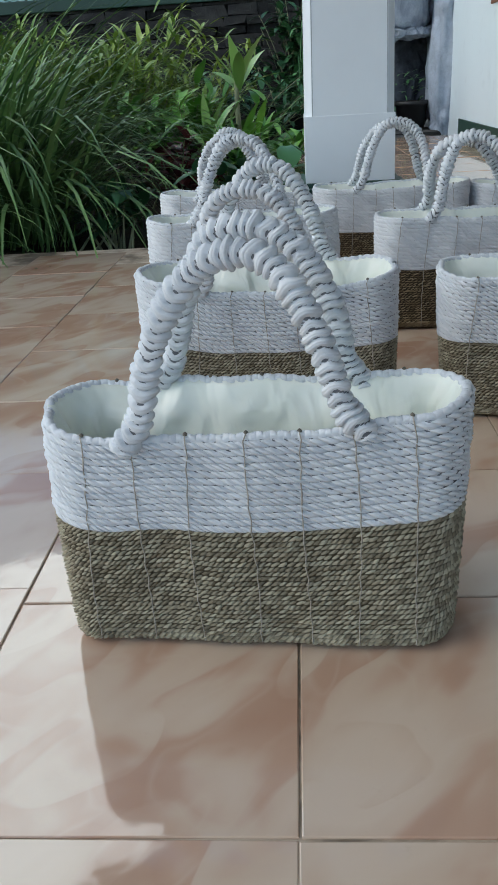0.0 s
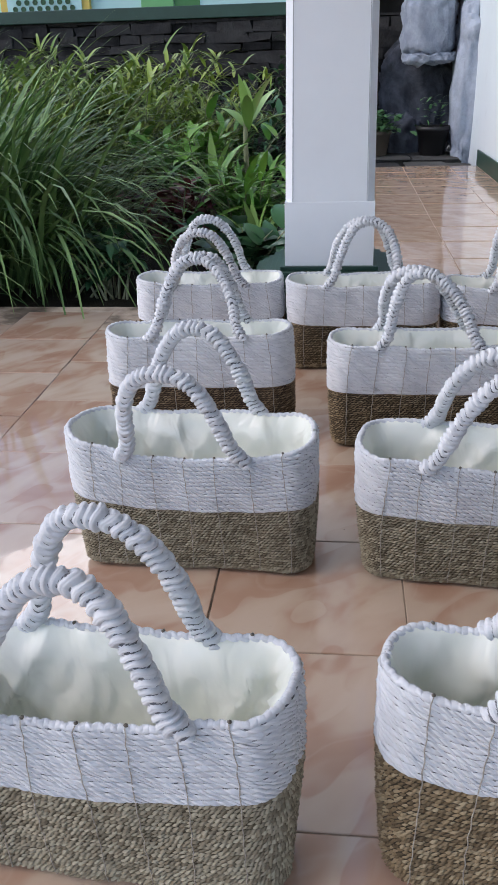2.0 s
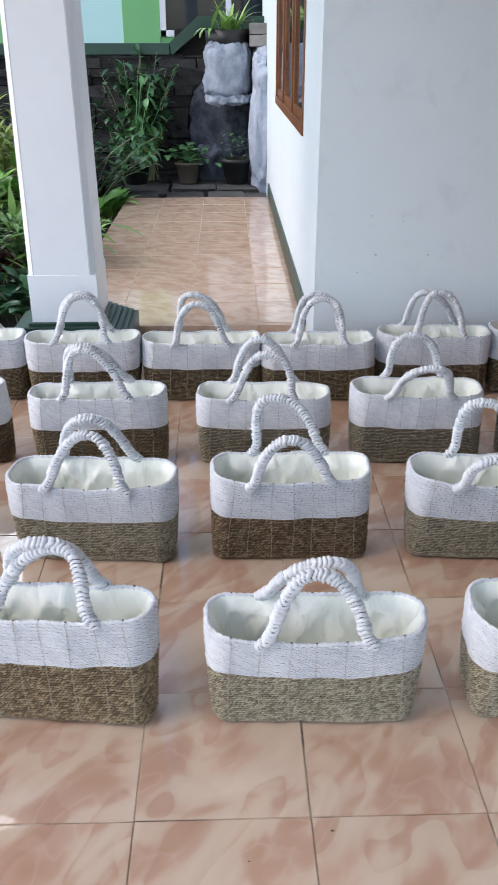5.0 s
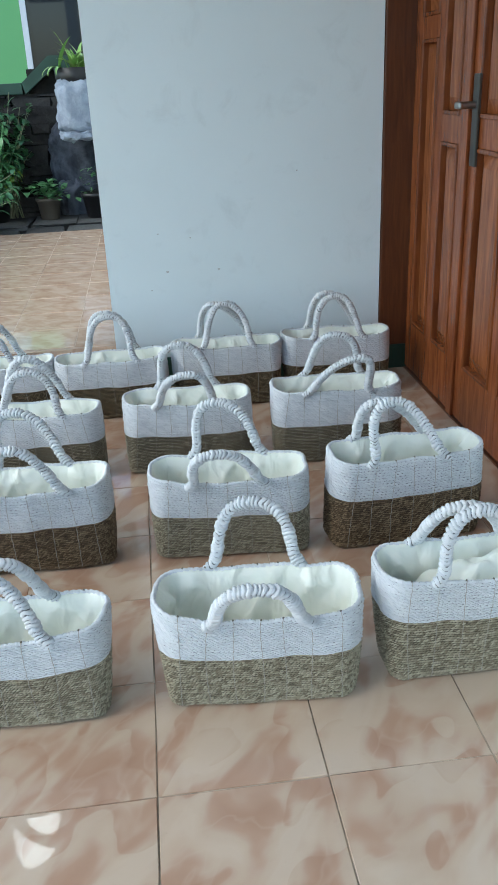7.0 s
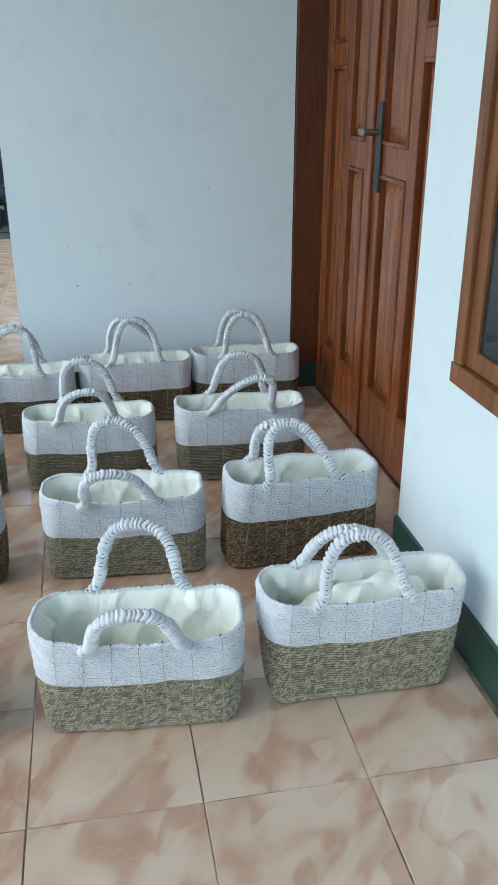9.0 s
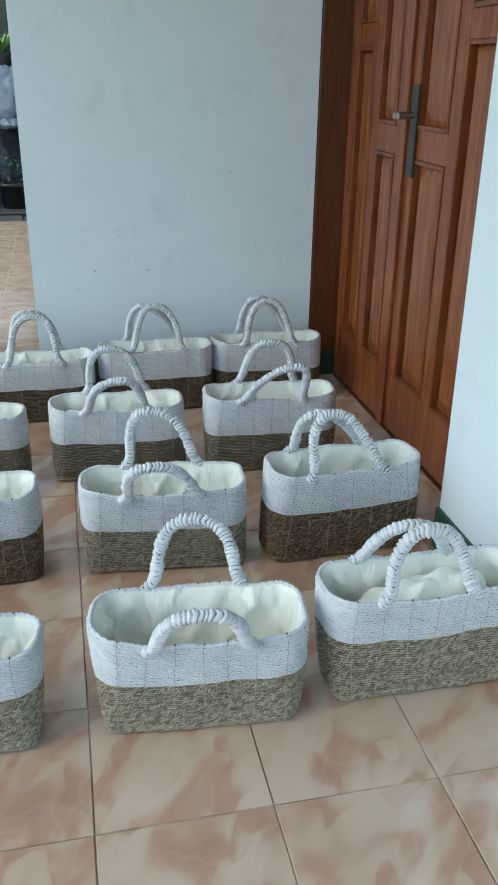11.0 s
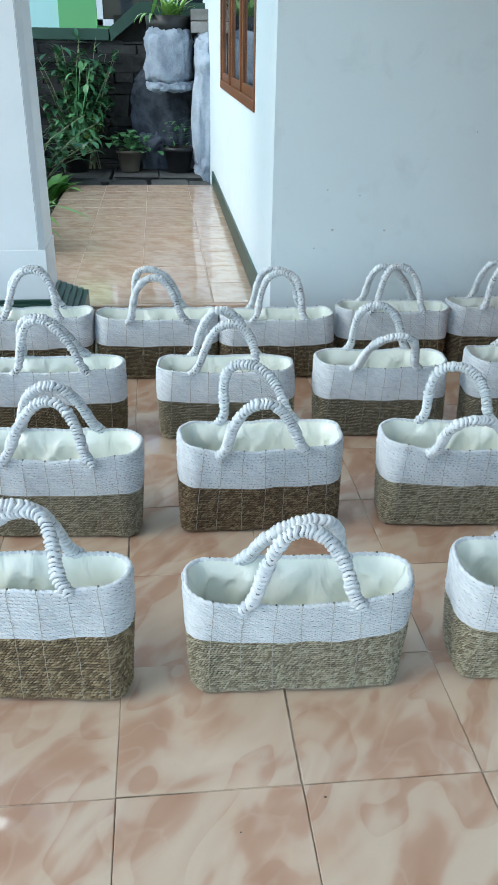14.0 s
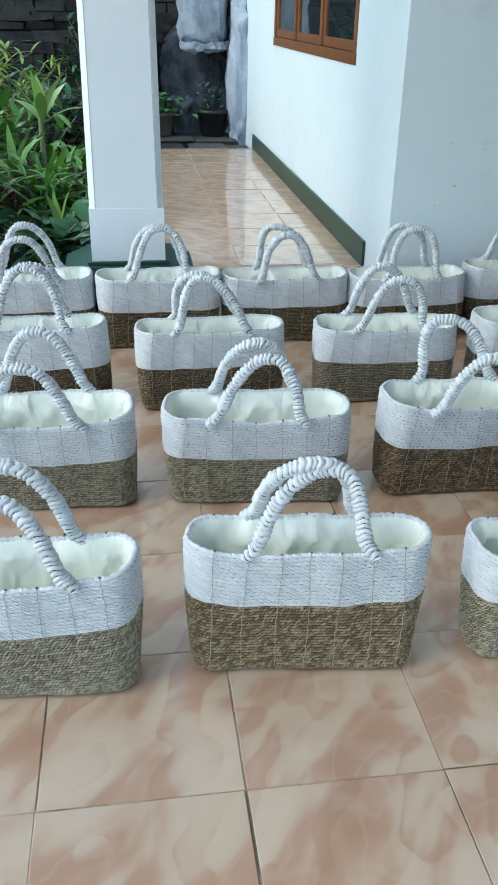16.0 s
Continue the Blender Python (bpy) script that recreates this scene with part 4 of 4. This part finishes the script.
    up = np.stack([-np.sin(pitch) * c, -np.sin(pitch) * sn, np.cos(pitch)], -1)
    left, right = mid + side * w[:, None] + up * (fold * w)[:, None], mid - side * w[:, None] + up * (fold * w)[:, None]
    return np.stack([left, mid, right], 1).reshape(-1, 3), grid_faces(seg, 3, False)


def broad(root, heading, length, rise, width, droop, seg=7):
    """A broad pointed leaf."""
    v, f = blade(root, heading, length, rise, width, droop, seg, 0.18)
    s = np.repeat(np.linspace(0, 1, seg), 3)
    mid = np.repeat(v[1::3], 3, 0)
    prof = np.clip(np.sin(np.clip(s * 0.94 + 0.05, 0, 1) ** 0.8 * math.pi), 0.02, 1) / np.clip(np.minimum(1.0, 0.35 + 2.2 * s) * (1 - s ** 2.2), 0.02, 1)
    return mid + (v - mid) * prof[:, None], f


G = np.random.RandomState(5)


def spot(x, y, up=0.0):
    """A place in the garden, on the soil."""
    return (x, y, float(bed_level(y)) + up)


def clump(name, centre, spread, count, length, width, rise, droop, material, label, category, heading=None, kind=""):
    """A clump of arching blades in a few tufts, parented to its thing."""
    thing = tagged(empty(name, *centre), label, category, kind=kind)
    tufts = [[] for _ in range(7)]
    for _ in range(count):
        h = G.uniform(0, 2 * math.pi) if heading is None else G.normal(heading[0], heading[1])
        r = abs(G.normal(0, spread))
        root = (r * math.cos(h), r * math.sin(h), G.uniform(-0.03, 0.03))
        tufts[int(h / 0.9) % 7].append(blade(root, h + G.normal(0, 0.25), G.uniform(*length), G.uniform(*rise), G.uniform(*width), G.uniform(*droop), 9))
    for bits in tufts:
        if bits:
            v, f = join(bits)
            sheet("grass_tuft", v, f, material, thing, kind="stuff")
    return thing


grass_label = "tall arching green lemongrass clump beside the porch"
clump("grass_clump", spot(-1.639, 3.058), 0.17, 680, (0.7, 1.36), (0.006, 0.0135), (0.95, 1.52), (1.0, 2.8), MAT["grass"], grass_label, "grass")
clump("grass_clump", spot(-1.5, 3.172), 0.15, 320, (0.6, 1.2), (0.006, 0.0135), (0.8, 1.45), (1.2, 2.9), MAT["grass"], grass_label, "grass")
clump("grass_clump", spot(-2.179, 3.23), 0.2, 460, (0.8, 1.38), (0.006, 0.0135), (1.0, 1.54), (0.8, 2.3), MAT["grass"], grass_label, "grass")
clump("grass_clump", spot(-1.962, 2.597), 0.15, 420, (0.6, 1.1), (0.003, 0.007), (0.8, 1.5), (0.9, 2.4), MAT["grass"], grass_label, "grass")


clump("reed_clump", spot(-1.93, 3.747), 0.2, 130, (0.75, 1.15), (0.011, 0.018), (1.15, 1.54), (0.3, 1.1), MAT["leaf_light"], "tall bright green broad-bladed reeds in the bed", "reed")
clump("grass_clump", spot(-1.761, 2.597), 0.14, 90, (0.5, 0.8), (0.0035, 0.008), (0.55, 1.2), (1.8, 3.0), MAT["grass"], "green grass drooping over the porch edge", "grass", (-1.3, 0.6))


def shrub(name, centre, size, stems, per, leaf, material, label, form=blade, width=(0.006, 0.011), top=1.0, bend=(0.5, 1.4)):
    """A bushy shrub: bent stems that carry leaves along their upper length."""
    thing = tagged(empty(name, *centre), label, "shrub")
    wood_bits, leaves = [], []
    for _ in range(stems):
        h, r = G.uniform(0, 6.28), abs(G.normal(0, 0.25))
        base = np.array([r * size[0] * math.cos(h), r * size[1] * math.sin(h), 0])
        tip = np.array([G.normal(0, size[0] * 0.5), G.normal(0, size[1] * 0.5), size[2] * G.uniform(0.55, top)])
        s = np.linspace(0, 1, 7)[:, None]
        pts = base + (tip - base) * s + np.array([0, 0, 0.12 * size[2]]) * np.sin(s * math.pi)
        wood_bits.append(tube(pts, np.linspace(0.006, 0.002, 7), 5))
        for _ in range(per):
            q = G.uniform(0.3, 1.0)
            p = base + (tip - base) * q + np.array([0, 0, 0.12 * size[2]]) * math.sin(q * math.pi)
            leaves.append(form(p + G.normal(0, 0.012, 3), G.uniform(0, 6.28), G.uniform(*leaf), G.uniform(-0.2, 1.1), G.uniform(*width), G.uniform(*bend), 7 if form is broad else 5))
    v, f = join(wood_bits)
    sheet("stem_tangle", v, f, MAT["stem"], thing, kind="stuff")
    v, f = join(leaves)
    sheet("foliage", v, f, material, thing, kind="stuff")
    return thing


shrub("bamboo_shrub", spot(-1.496, 4.667), (0.9, 0.5, 0.98), 90, 34, (0.10, 0.19), MAT["bamboo"], "yellow-green bamboo-leaved shrub in front of the stone wall", blade, (0.008, 0.015))
shrub("bamboo_shrub", spot(-1.04, 5.127), (0.45, 0.4, 0.88), 46, 28, (0.09, 0.16), MAT["bamboo"], "yellow-green bamboo-leaved shrub in front of the stone wall", blade, (0.007, 0.013))
shrub("bamboo_shrub", spot(-2.575, 4.725), (0.8, 0.5, 1.02), 70, 32, (0.10, 0.19), MAT["bamboo"], "yellow-green bamboo-leaved shrub in front of the stone wall", blade, (0.008, 0.015))
shrub("leafy_shrub", spot(-0.875, 4.207), (0.45, 0.35, 0.62), 34, 10, (0.11, 0.22), MAT["leaf"], "broad-leaved green shrub in the garden bed", broad, (0.015, 0.028), 1.0, (0.4, 1.2))
shrub("leafy_shrub", spot(-0.512, 3.518), (0.32, 0.35, 0.45), 32, 10, (0.12, 0.24), MAT["leaf"], "broad-leaved green shrub beside the pillar", broad, (0.011, 0.020), 1.0, (0.4, 1.2))
shrub("red_shrub", spot(-0.835, 3.402), (0.22, 0.25, 0.40), 20, 10, (0.06, 0.12), MAT["leaf_red"], "dark red leaved coleus among green plants", broad, (0.02, 0.036), 1.0, (0.4, 1.2))
shrub("dark_shrub", spot(-0.455, 2.793), (0.2, 0.2, 0.30), 14, 7, (0.10, 0.17), MAT["leaf_dark"], "dark green leafy plant beside the pillar", broad, (0.03, 0.055), 1.0, (0.5, 1.3))
shrub("dark_shrub", spot(-1.01, 2.827), (0.3, 0.25, 0.25), 18, 9, (0.06, 0.12), MAT["leaf_dark"], "low dark undergrowth at the porch edge", broad, (0.012, 0.024), 1.0, (0.4, 1.2))
shrub("dark_shrub", spot(-0.737, 5.76), (0.7, 0.5, 0.85), 46, 14, (0.07, 0.14), MAT["leaf_dark"], "dark green undergrowth before the stone wall", broad, (0.012, 0.026), 1.0, (0.4, 1.2))
shrub("dark_shrub", spot(-1.98, 5.645), (0.9, 0.5, 0.75), 50, 14, (0.07, 0.14), MAT["leaf_dark"], "dark green undergrowth before the stone wall", broad, (0.012, 0.026), 1.0, (0.4, 1.2))


def dracaena(x, y, z, stem, count, length, width, label):
    """A bare stem with a rosette of lance leaves."""
    thing = tagged(empty("lance_leaf_plant", x, y, z), label, "plant")
    s = np.linspace(0, 1, 8)[:, None]
    pts = s * np.array([0.03, 0.0, stem]) + np.array([0.012, 0, 0]) * np.sin(s * 5)
    v, f = tube(pts, np.linspace(0.017, 0.011, 8), 8)
    sheet("stem", v, f, MAT["stem"], thing)
    for k in range(count):
        q = k / count
        v, f = broad((0.03, 0, stem - 0.05 * (1 - q)), k * 2.4, length * (1 - 0.2 * q) * G.uniform(0.85, 1.15), 0.60 + 0.85 * q, width * G.uniform(0.85, 1.1), 0.9 - 0.7 * q, 9)
        sheet("leaf", v, f, MAT["leaf_light"], thing)
    return thing


dracaena(*spot(-0.59, 3.92), 0.62, 8, 0.30, 0.030, "lance-leaved plant on a pale bare stem")
dracaena(*spot(-0.735, 3.69), 0.36, 7, 0.27, 0.024, "bright green lance-leaved plant in the bed")
dracaena(*spot(-0.489, 3.172), 0.16, 9, 0.26, 0.018, "low green lance-leaved plant beside the pillar")

shrub("dark_shrub", (-0.222, 6.404, -0.05), (0.36, 0.12, 1.08), 46, 16, (0.07, 0.13), MAT["leaf_dark"], "dark green climber covering the stone wall", broad, (0.016, 0.03), 1.05, (0.5, 1.5))
shrub("leafy_shrub", (-0.18, 6.358, 0.1), (0.15, 0.08, 0.68), 4, 6, (0.10, 0.16), MAT["bamboo"], "climbing plant with drooping yellow-green leaves", broad, (0.016, 0.028), 1.05, (1.2, 2.4))

# ---- stone wall behind the garden ----
WY = 6.60            # face of the stone wall
wall_stone = block("garden_wall", -5.6, WY + 0.04, -0.5, 0.96, WY + 0.30, 1.06, MAT["mortar"])
setting(wall_stone, "dark weathered stacked stone garden wall", "wall")
S = np.random.RandomState(21)
z = 0.0
setting(block("garden_wall_top", 0.06, WY + 0.05, 1.06, 0.96, WY + 0.29, 1.25, MAT["mortar"]), "dark stone wall rising to the rockwork", "wall")
while z < 1.04:
    tall = 0.17 if 0.42 < z < 0.49 else S.uniform(0.048, 0.09)
    tall = min(tall, 1.058 - z)
    x = -3.3 + S.uniform(0, 0.2)
    while x < 0.36:
        w = S.uniform(0.07, 0.13) if tall > 0.12 else S.uniform(0.14, 0.36)
        bm = box(bmesh.new(), x + 0.002, WY - S.uniform(-0.01, 0.034), z + 0.001, x + w - 0.002, WY + 0.05, z + tall - 0.001)
        for v in bm.verts:
            v.co += Vector((S.normal(0, 0.008), S.normal(0, 0.005), S.normal(0, 0.006)))
        part("stone", bm, MAT["wall_stone"], wall_stone)
        x += w
    z += tall
cap = block("wall_cap", -5.6, WY - 0.04, 1.06, 0.02, WY + 0.34, 1.148, MAT["green"], bevel=0.006)
setting(cap, "dark green painted coping on the stone wall", "coping")
bm = bmesh.new()
top = [(0.02, 1.148), (0.26, 1.345), (0.96, 1.345), (0.96, 1.25), (0.29, 1.25), (0.04, 1.06)]
rings = [[bm.verts.new((a, b, c)) for a, c in top] for b in (WY - 0.038, WY + 0.338)]
bm.faces.new(rings[0]), bm.faces.new(rings[1][::-1])
for k in range(6):
    bm.faces.new((rings[0][k], rings[1][k], rings[1][(k + 1) % 6], rings[0][(k + 1) % 6]))
bmesh.ops.recalc_face_normals(bm, faces=bm.faces)
cap2 = part("wall_cap", bm, MAT["green"])
setting(cap2, "dark green painted coping rising to the rockwork", "coping")

# ---- rockwork ----
def rock(name, centre, size, seed, label, parent=None, amount=0.18, stone="rock"):
    """A lumpy cast rock: a sphere pushed about by noise."""
    bm = bmesh.new()
    bmesh.ops.create_icosphere(bm, subdivisions=5, radius=1)
    off = Vector((seed * 3.7, seed * 1.3, seed * 2.1))
    for v in bm.verts:
        p = v.co.copy()
        q = Vector([math.copysign(abs(c) ** e, c) * h for c, h, e in zip(p, size, (0.75, 0.75, 0.38))])
        d = noise.fractal(q * 6 + off, 1.0, 2.0, 5) * amount * 0.22 + 0.020 * noise.noise(q * 15 + off) - 0.024 * abs(noise.noise(q * 26 + off)) + 0.007 * noise.noise(q * 70 + off) - 0.10 * max(0.0, noise.noise(q * 15 + off * 2) - 0.28)
        v.co = q + p * d
    ob = part(name, bm, MAT[stone], parent, label if parent else "", True)
    if not parent:
        ob.matrix_world = pose(*centre)
        tagged(ob, label, "rock")
    else:
        ob.location = centre
    return ob


rockwork = tagged(empty("rockwork_planter", 0.508, 6.28, -0.19), "grey cast rock planter built against the garden wall", "planter")
rockwork.scale = (1.04, 1.15, 1.10)
rock("bowl", (-0.012, 0.02, 1.045), (0.188, 0.22, 0.205), 3, "", rockwork, amount=0.05)
rock("ledge", (0.01, -0.04, 0.85), (0.19, 0.20, 0.035), 4, "", rockwork, amount=0.12)
rock("column", (0.258, -0.06, 0.64), (0.098, 0.26, 0.57), 7, "", rockwork, amount=0.22)
rock("back", (-0.05, 0.25, 0.45), (0.30, 0.12, 0.52), 9, "dark wet rock", rockwork, stone="rock_dark")
rock("foot", (-0.16, 0.18, 0.22), (0.16, 0.12, 0.30), 12, "dark wet rock", rockwork, stone="rock_dark")
for k, (a, z) in enumerate(((0.155, 1.195), (0.155, 1.272))):
    part("block", box(bmesh.new(), a, -0.16, z, a + 0.16, 0.10, z + 0.072, 0.006), MAT["brick"], rockwork, "pale weathered block")
# black ring added to paint the dark gap between bowl and leaves
v, f = lathe([(0.001, 1.19), (0.162, 1.19), (0.172, 1.302), (0.158, 1.302), (0.15, 1.285), (0.001, 1.28)], 30, 0.03)
sheet("inner_pot", v + np.array([-0.01, 0.02, 0]), f, MAT["black_pot"], rockwork, "black ring standing in for the dark gap above the bowl")
plant = tagged(empty("planter_foliage", 0.487, 6.30, 1.222), "pale green strap-leaved plant in the rock planter", "plant")
bits = [blade((G.normal(0, 0.06), G.normal(0, 0.05), 0), G.uniform(0, 6.28), G.uniform(0.16, 0.34), G.uniform(0.6, 1.4), G.uniform(0.014, 0.024), G.uniform(0.5, 1.6), 7) for _ in range(34)]
bits += [blade((-0.10, -0.08, 0.01), G.normal(3.9, 0.3), G.uniform(0.16, 0.26), 0.4, 0.018, 2.0, 7) for _ in range(4)]
v, f = join(bits)
sheet("foliage", v, f, MAT["leaf_light"], plant)

slabs = tagged(empty("stepping_slabs", 0.2, 5.80, STEP - 0.085), "dark wet stone slabs at the walkway's end", "stone")
for k, (a, b, w, d, h) in enumerate(((-0.42, -0.12, 0.34, 0.30, 0.07), (-0.05, -0.10, 0.30, 0.32, 0.075), (0.27, -0.12, 0.30, 0.30, 0.08), (0.50, -0.10, 0.16, 0.30, 0.07), (-0.38, 0.30, 0.38, 0.52, 0.090), (0.0, 0.32, 0.36, 0.52, 0.095), (0.36, 0.30, 0.34, 0.52, 0.095))):
    bm = box(bmesh.new(), a - w / 2, b - d / 2, -0.2, a + w / 2, b + d / 2, h, 0.025)
    for q in bm.verts:
        q.co += Vector((G.normal(0, 0.014), G.normal(0, 0.014), G.normal(0, 0.004)))
    part("slab", bm, MAT["slab"], slabs)


# ---- potted plants ----
def potted(x, y, z, r, h, pot, foliage, label):
    thing = tagged(empty("potted_plant", x, y, z), label, "plant pot")
    v, f = lathe([(0.001, 0), (r * 0.72, 0), (r * 0.76, 0.006), (r * 0.97, h * 0.84), (r * 1.06, h * 0.85), (r * 1.08, h), (r * 0.98, h), (r * 0.95, h * 0.88), (0.001, h * 0.86)], 32)
    sheet("pot", v, f, MAT[pot], thing)
    v, f = lathe([(0.001, h * 0.9), (r * 0.94, h * 0.89)], 20)
    sheet("soil", v, f[:, ::-1], MAT["soil"], thing)
    v, f = join(foliage(h * 0.9))
    sheet("foliage", v, f, MAT["leaf_mid"], thing)
    return thing


def bushy(h0, count=70, reach=0.16, tall=0.22, leaf=(0.05, 0.10), width=(0.018, 0.032)):
    return [broad((G.normal(0, reach * 0.45), G.normal(0, reach * 0.45), h0 + G.uniform(0.0, tall)), G.uniform(0, 6.28), G.uniform(*leaf), G.uniform(-0.2, 0.9), G.uniform(*width), G.uniform(0.4, 1.2), 5) for _ in range(count)]


def trailing(h0):
    out = []
    for _ in range(70):
        a, r = G.uniform(0, 6.28), G.uniform(0.02, 0.14)
        out.append(broad((r * math.cos(a), r * math.sin(a) - 0.03, h0 + G.uniform(0.02, 0.22)), a + G.normal(0, 0.4), G.uniform(0.12, 0.22), G.uniform(0.1, 1.0), G.uniform(0.014, 0.022), G.uniform(1.6, 3.0), 8))
    for _ in range(7):
        p0, p1 = np.array([0, 0, h0]), np.array([G.normal(0.12, 0.08), G.uniform(0.0, 0.12), G.uniform(0.45, 0.85)])
        out.append(tube(p0 + (p1 - p0) * np.linspace(0, 1, 6)[:, None], 0.004, 5))
        for _ in range(9):
            q = G.uniform(0.3, 1)
            out.append(broad(p0 + (p1 - p0) * q, G.uniform(0, 6.28), G.uniform(0.08, 0.13), G.uniform(-0.8, 0.4), G.uniform(0.02, 0.03), G.uniform(0.8, 1.8), 6))
    return out


def sprig(h0):
    return bushy(h0, 40, 0.12, 0.22, (0.04, 0.08), (0.006, 0.012))


potted(0.155, 6.18, 0.098, 0.100, 0.17, "clay", lambda h: bushy(h, 110, 0.19, 0.13, (0.05, 0.10), (0.018, 0.032)), "leafy green plant in a weathered clay pot")
potted(0.555, 6.12, 0.098, 0.118, 0.20, "black_pot", sprig, "sparse plant in a black plastic pot")
potted(-0.275, 6.18, 0.093, 0.120, 0.17, "black_pot", trailing, "trailing long-leaved plant in a dark pot")
fern = tagged(empty("broad_leaf_plant", -0.40, 5.30, -0.09), "bright green broad-leaved plant beside the walkway", "plant")
v, f = join([broad((G.normal(0, 0.03), G.normal(0, 0.05), 0.08), G.normal(0.2, 1.3), G.uniform(0.20, 0.32), G.uniform(0.5, 1.2), G.uniform(0.035, 0.055), G.uniform(0.8, 1.6), 8) for _ in range(26)])
sheet("foliage", v, f, MAT["leaf"], fern)

# ---- neighbouring house ----
house = tagged(empty("neighbour_house", 0, 9.44, 0), "mint and green painted house behind the garden wall", "house")
block("wall", -8, 0.0, -0.5, 6, 0.3, 3.2, MAT["mint"], house)
for x0, x1 in ((-2.25, -1.90), (-0.66, -0.245), (1.25, 1.9)):
    block("green_panel", x0, -0.03, -0.5, x1, 0.0, 3.2, MAT["lime"], house, 0.004)
block("green_panel", -0.24, -0.012, -0.5, 1.25, 0.0, 1.195, MAT["lime"], house, 0.002)
# recess drawn flat, with its shade put into a darker green
block("green_panel", -1.895, -0.012, -0.5, -1.62, 0.0, 3.2, MAT["lime_shaded"], house, 0.002)
block("yellow_surround", -3.78, -0.08, 1.18, -2.80, -0.002, 2.4, MAT["yellow"], house, 0.004)
block("vent_grille", -3.70, -0.10, 1.26, -2.88, -0.081, 2.32, MAT["mint"], house, 0.004)
# holes drawn as dark discs on the grille, their shade in the colour
for k in range(9):
    for q in range(8 - k % 2):
        v, f = lathe([(0.001, 0), (0.028, 0), (0.028, 0.012)], 10)
        v = np.stack([v[:, 0] - 3.61 + 0.09 * q + 0.045 * (k % 2), -v[:, 2] - 0.102, v[:, 1] + 1.32 + 0.062 * k], -1)
        sheet("vent_hole", v, f, MAT["leaf_dark"], house, smooth=False)
win = block("window", -0.24, -0.02, 1.20, 1.25, -0.002, 2.6, MAT["glass"], house, label="dark window with a white frame")
for q in ((-0.24, 1.20, 1.25, 1.265), (-0.24, 1.20, -0.175, 2.6), (0.495, 1.20, 0.56, 2.6), (1.185, 1.20, 1.25, 2.6)):
    block("frame", q[0], -0.05, q[1], q[2], -0.021, q[3], MAT["frame_white"], win, 0.003)
block("roof", -8.3, -0.5, 3.2, 6.3, 3.0, 3.35, MAT["clay"], house)

# ---- floor tiles ----
TILE = 0.30


def tile_mesh(w, d, material):
    """A ceramic tile with eased edges; its top lies at z = 0."""
    e, g = 0.0012, 0.0011
    bm = bmesh.new()
    x, y = w / 2 - g, d / 2 - g
    lo = [bm.verts.new((sx * x, sy * y, -0.006)) for sx, sy in ((-1, -1), (1, -1), (1, 1), (-1, 1))]
    mi = [bm.verts.new((sx * x, sy * y, -0.0009)) for sx, sy in ((-1, -1), (1, -1), (1, 1), (-1, 1))]
    up = [bm.verts.new((sx * (x - e), sy * (y - e), 0)) for sx, sy in ((-1, -1), (1, -1), (1, 1), (-1, 1))]
    for a, b in ((lo, mi), (mi, up)):
        for k in range(4):
            bm.faces.new((a[k], a[(k + 1) % 4], b[(k + 1) % 4], b[k]))
    bm.faces.new(up)
    me = bpy.data.meshes.new("tile")
    bm.to_mesh(me)
    bm.free()
    me.materials.append(material)
    return me


T = np.random.RandomState(11)
square = tile_mesh(TILE, TILE, MAT["tile"])


def lay(mesh, x, y, z, parent):
    ob = new("tile", mesh)
    ob.parent = parent
    ob.matrix_world = pose(x + T.normal(0, 0.0006), y + T.normal(0, 0.0006), z + T.uniform(-0.0006, 0.0006), T.normal(0, 0.16), T.normal(0, 0.16), T.normal(0, 0.1))


for i in range(-2, 6):
    for j in range(-8, 8):
        lay(square, (i + 0.5) * TILE, (j + 0.5) * TILE, 0, floor)
for x0, dy in ((-0.87, 0.03), (-1.17, -0.07), (-1.47, 0.08), (-1.77, 0.0), (-2.07, 0.05), (-2.37, -0.04), (-2.67, 0.02), (-2.97, 0.0)):
    w = tile_mesh(0.27, TILE, MAT["tile"]) if x0 == -0.87 else square
    for j in range(-7, 8):
        lay(w, x0 + (0.135 if x0 == -0.87 else 0.15), (j + 0.5) * TILE + dy - (0.30 if dy > 0 else 0), 0, floor)
sill = tile_mesh(0.18, TILE, MAT["tile"])
for j in range(2, 7):
    lay(sill, 1.89, (j + 0.5) * TILE, 0, floor)
strip = tile_mesh(0.182, TILE, MAT["walk_tile"])
thin = tile_mesh(0.285, TILE, MAT["walk_tile"])
wide = tile_mesh(TILE, TILE, MAT["walk_tile"])
for j in range(10):
    y = EDGE + 0.012 + (j + 0.5) * (TILE + 0.011)
    lay(thin, -0.1425, y, STEP, walkway)
    lay(wide, 0.152, y, STEP, walkway)
    lay(wide, 0.454, y, STEP, walkway)
    lay(strip, 0.697, y, STEP, walkway)

# ---- crumbs on the floor ----
bits = []
for _ in range(14):
    x, y = T.uniform(-0.7, 1.7), T.uniform(-0.6, 1.9)
    r = T.uniform(0.001, 0.0022)
    v, f = lathe([(0.0001, 0), (r, 0.0004), (r * 0.7, r * 0.7), (0.0001, r)], 6, 0.3)
    bits.append((v * np.array([T.uniform(0.7, 2.2), 1, 1]) + np.array([x, y, 0.0004]), f))
v, f = join(bits)
tagged(sheet("dirt_crumb", v, f, MAT["clay"], smooth=False), "scattered dark crumbs and fibres on the tiles", "debris", kind="stuff")
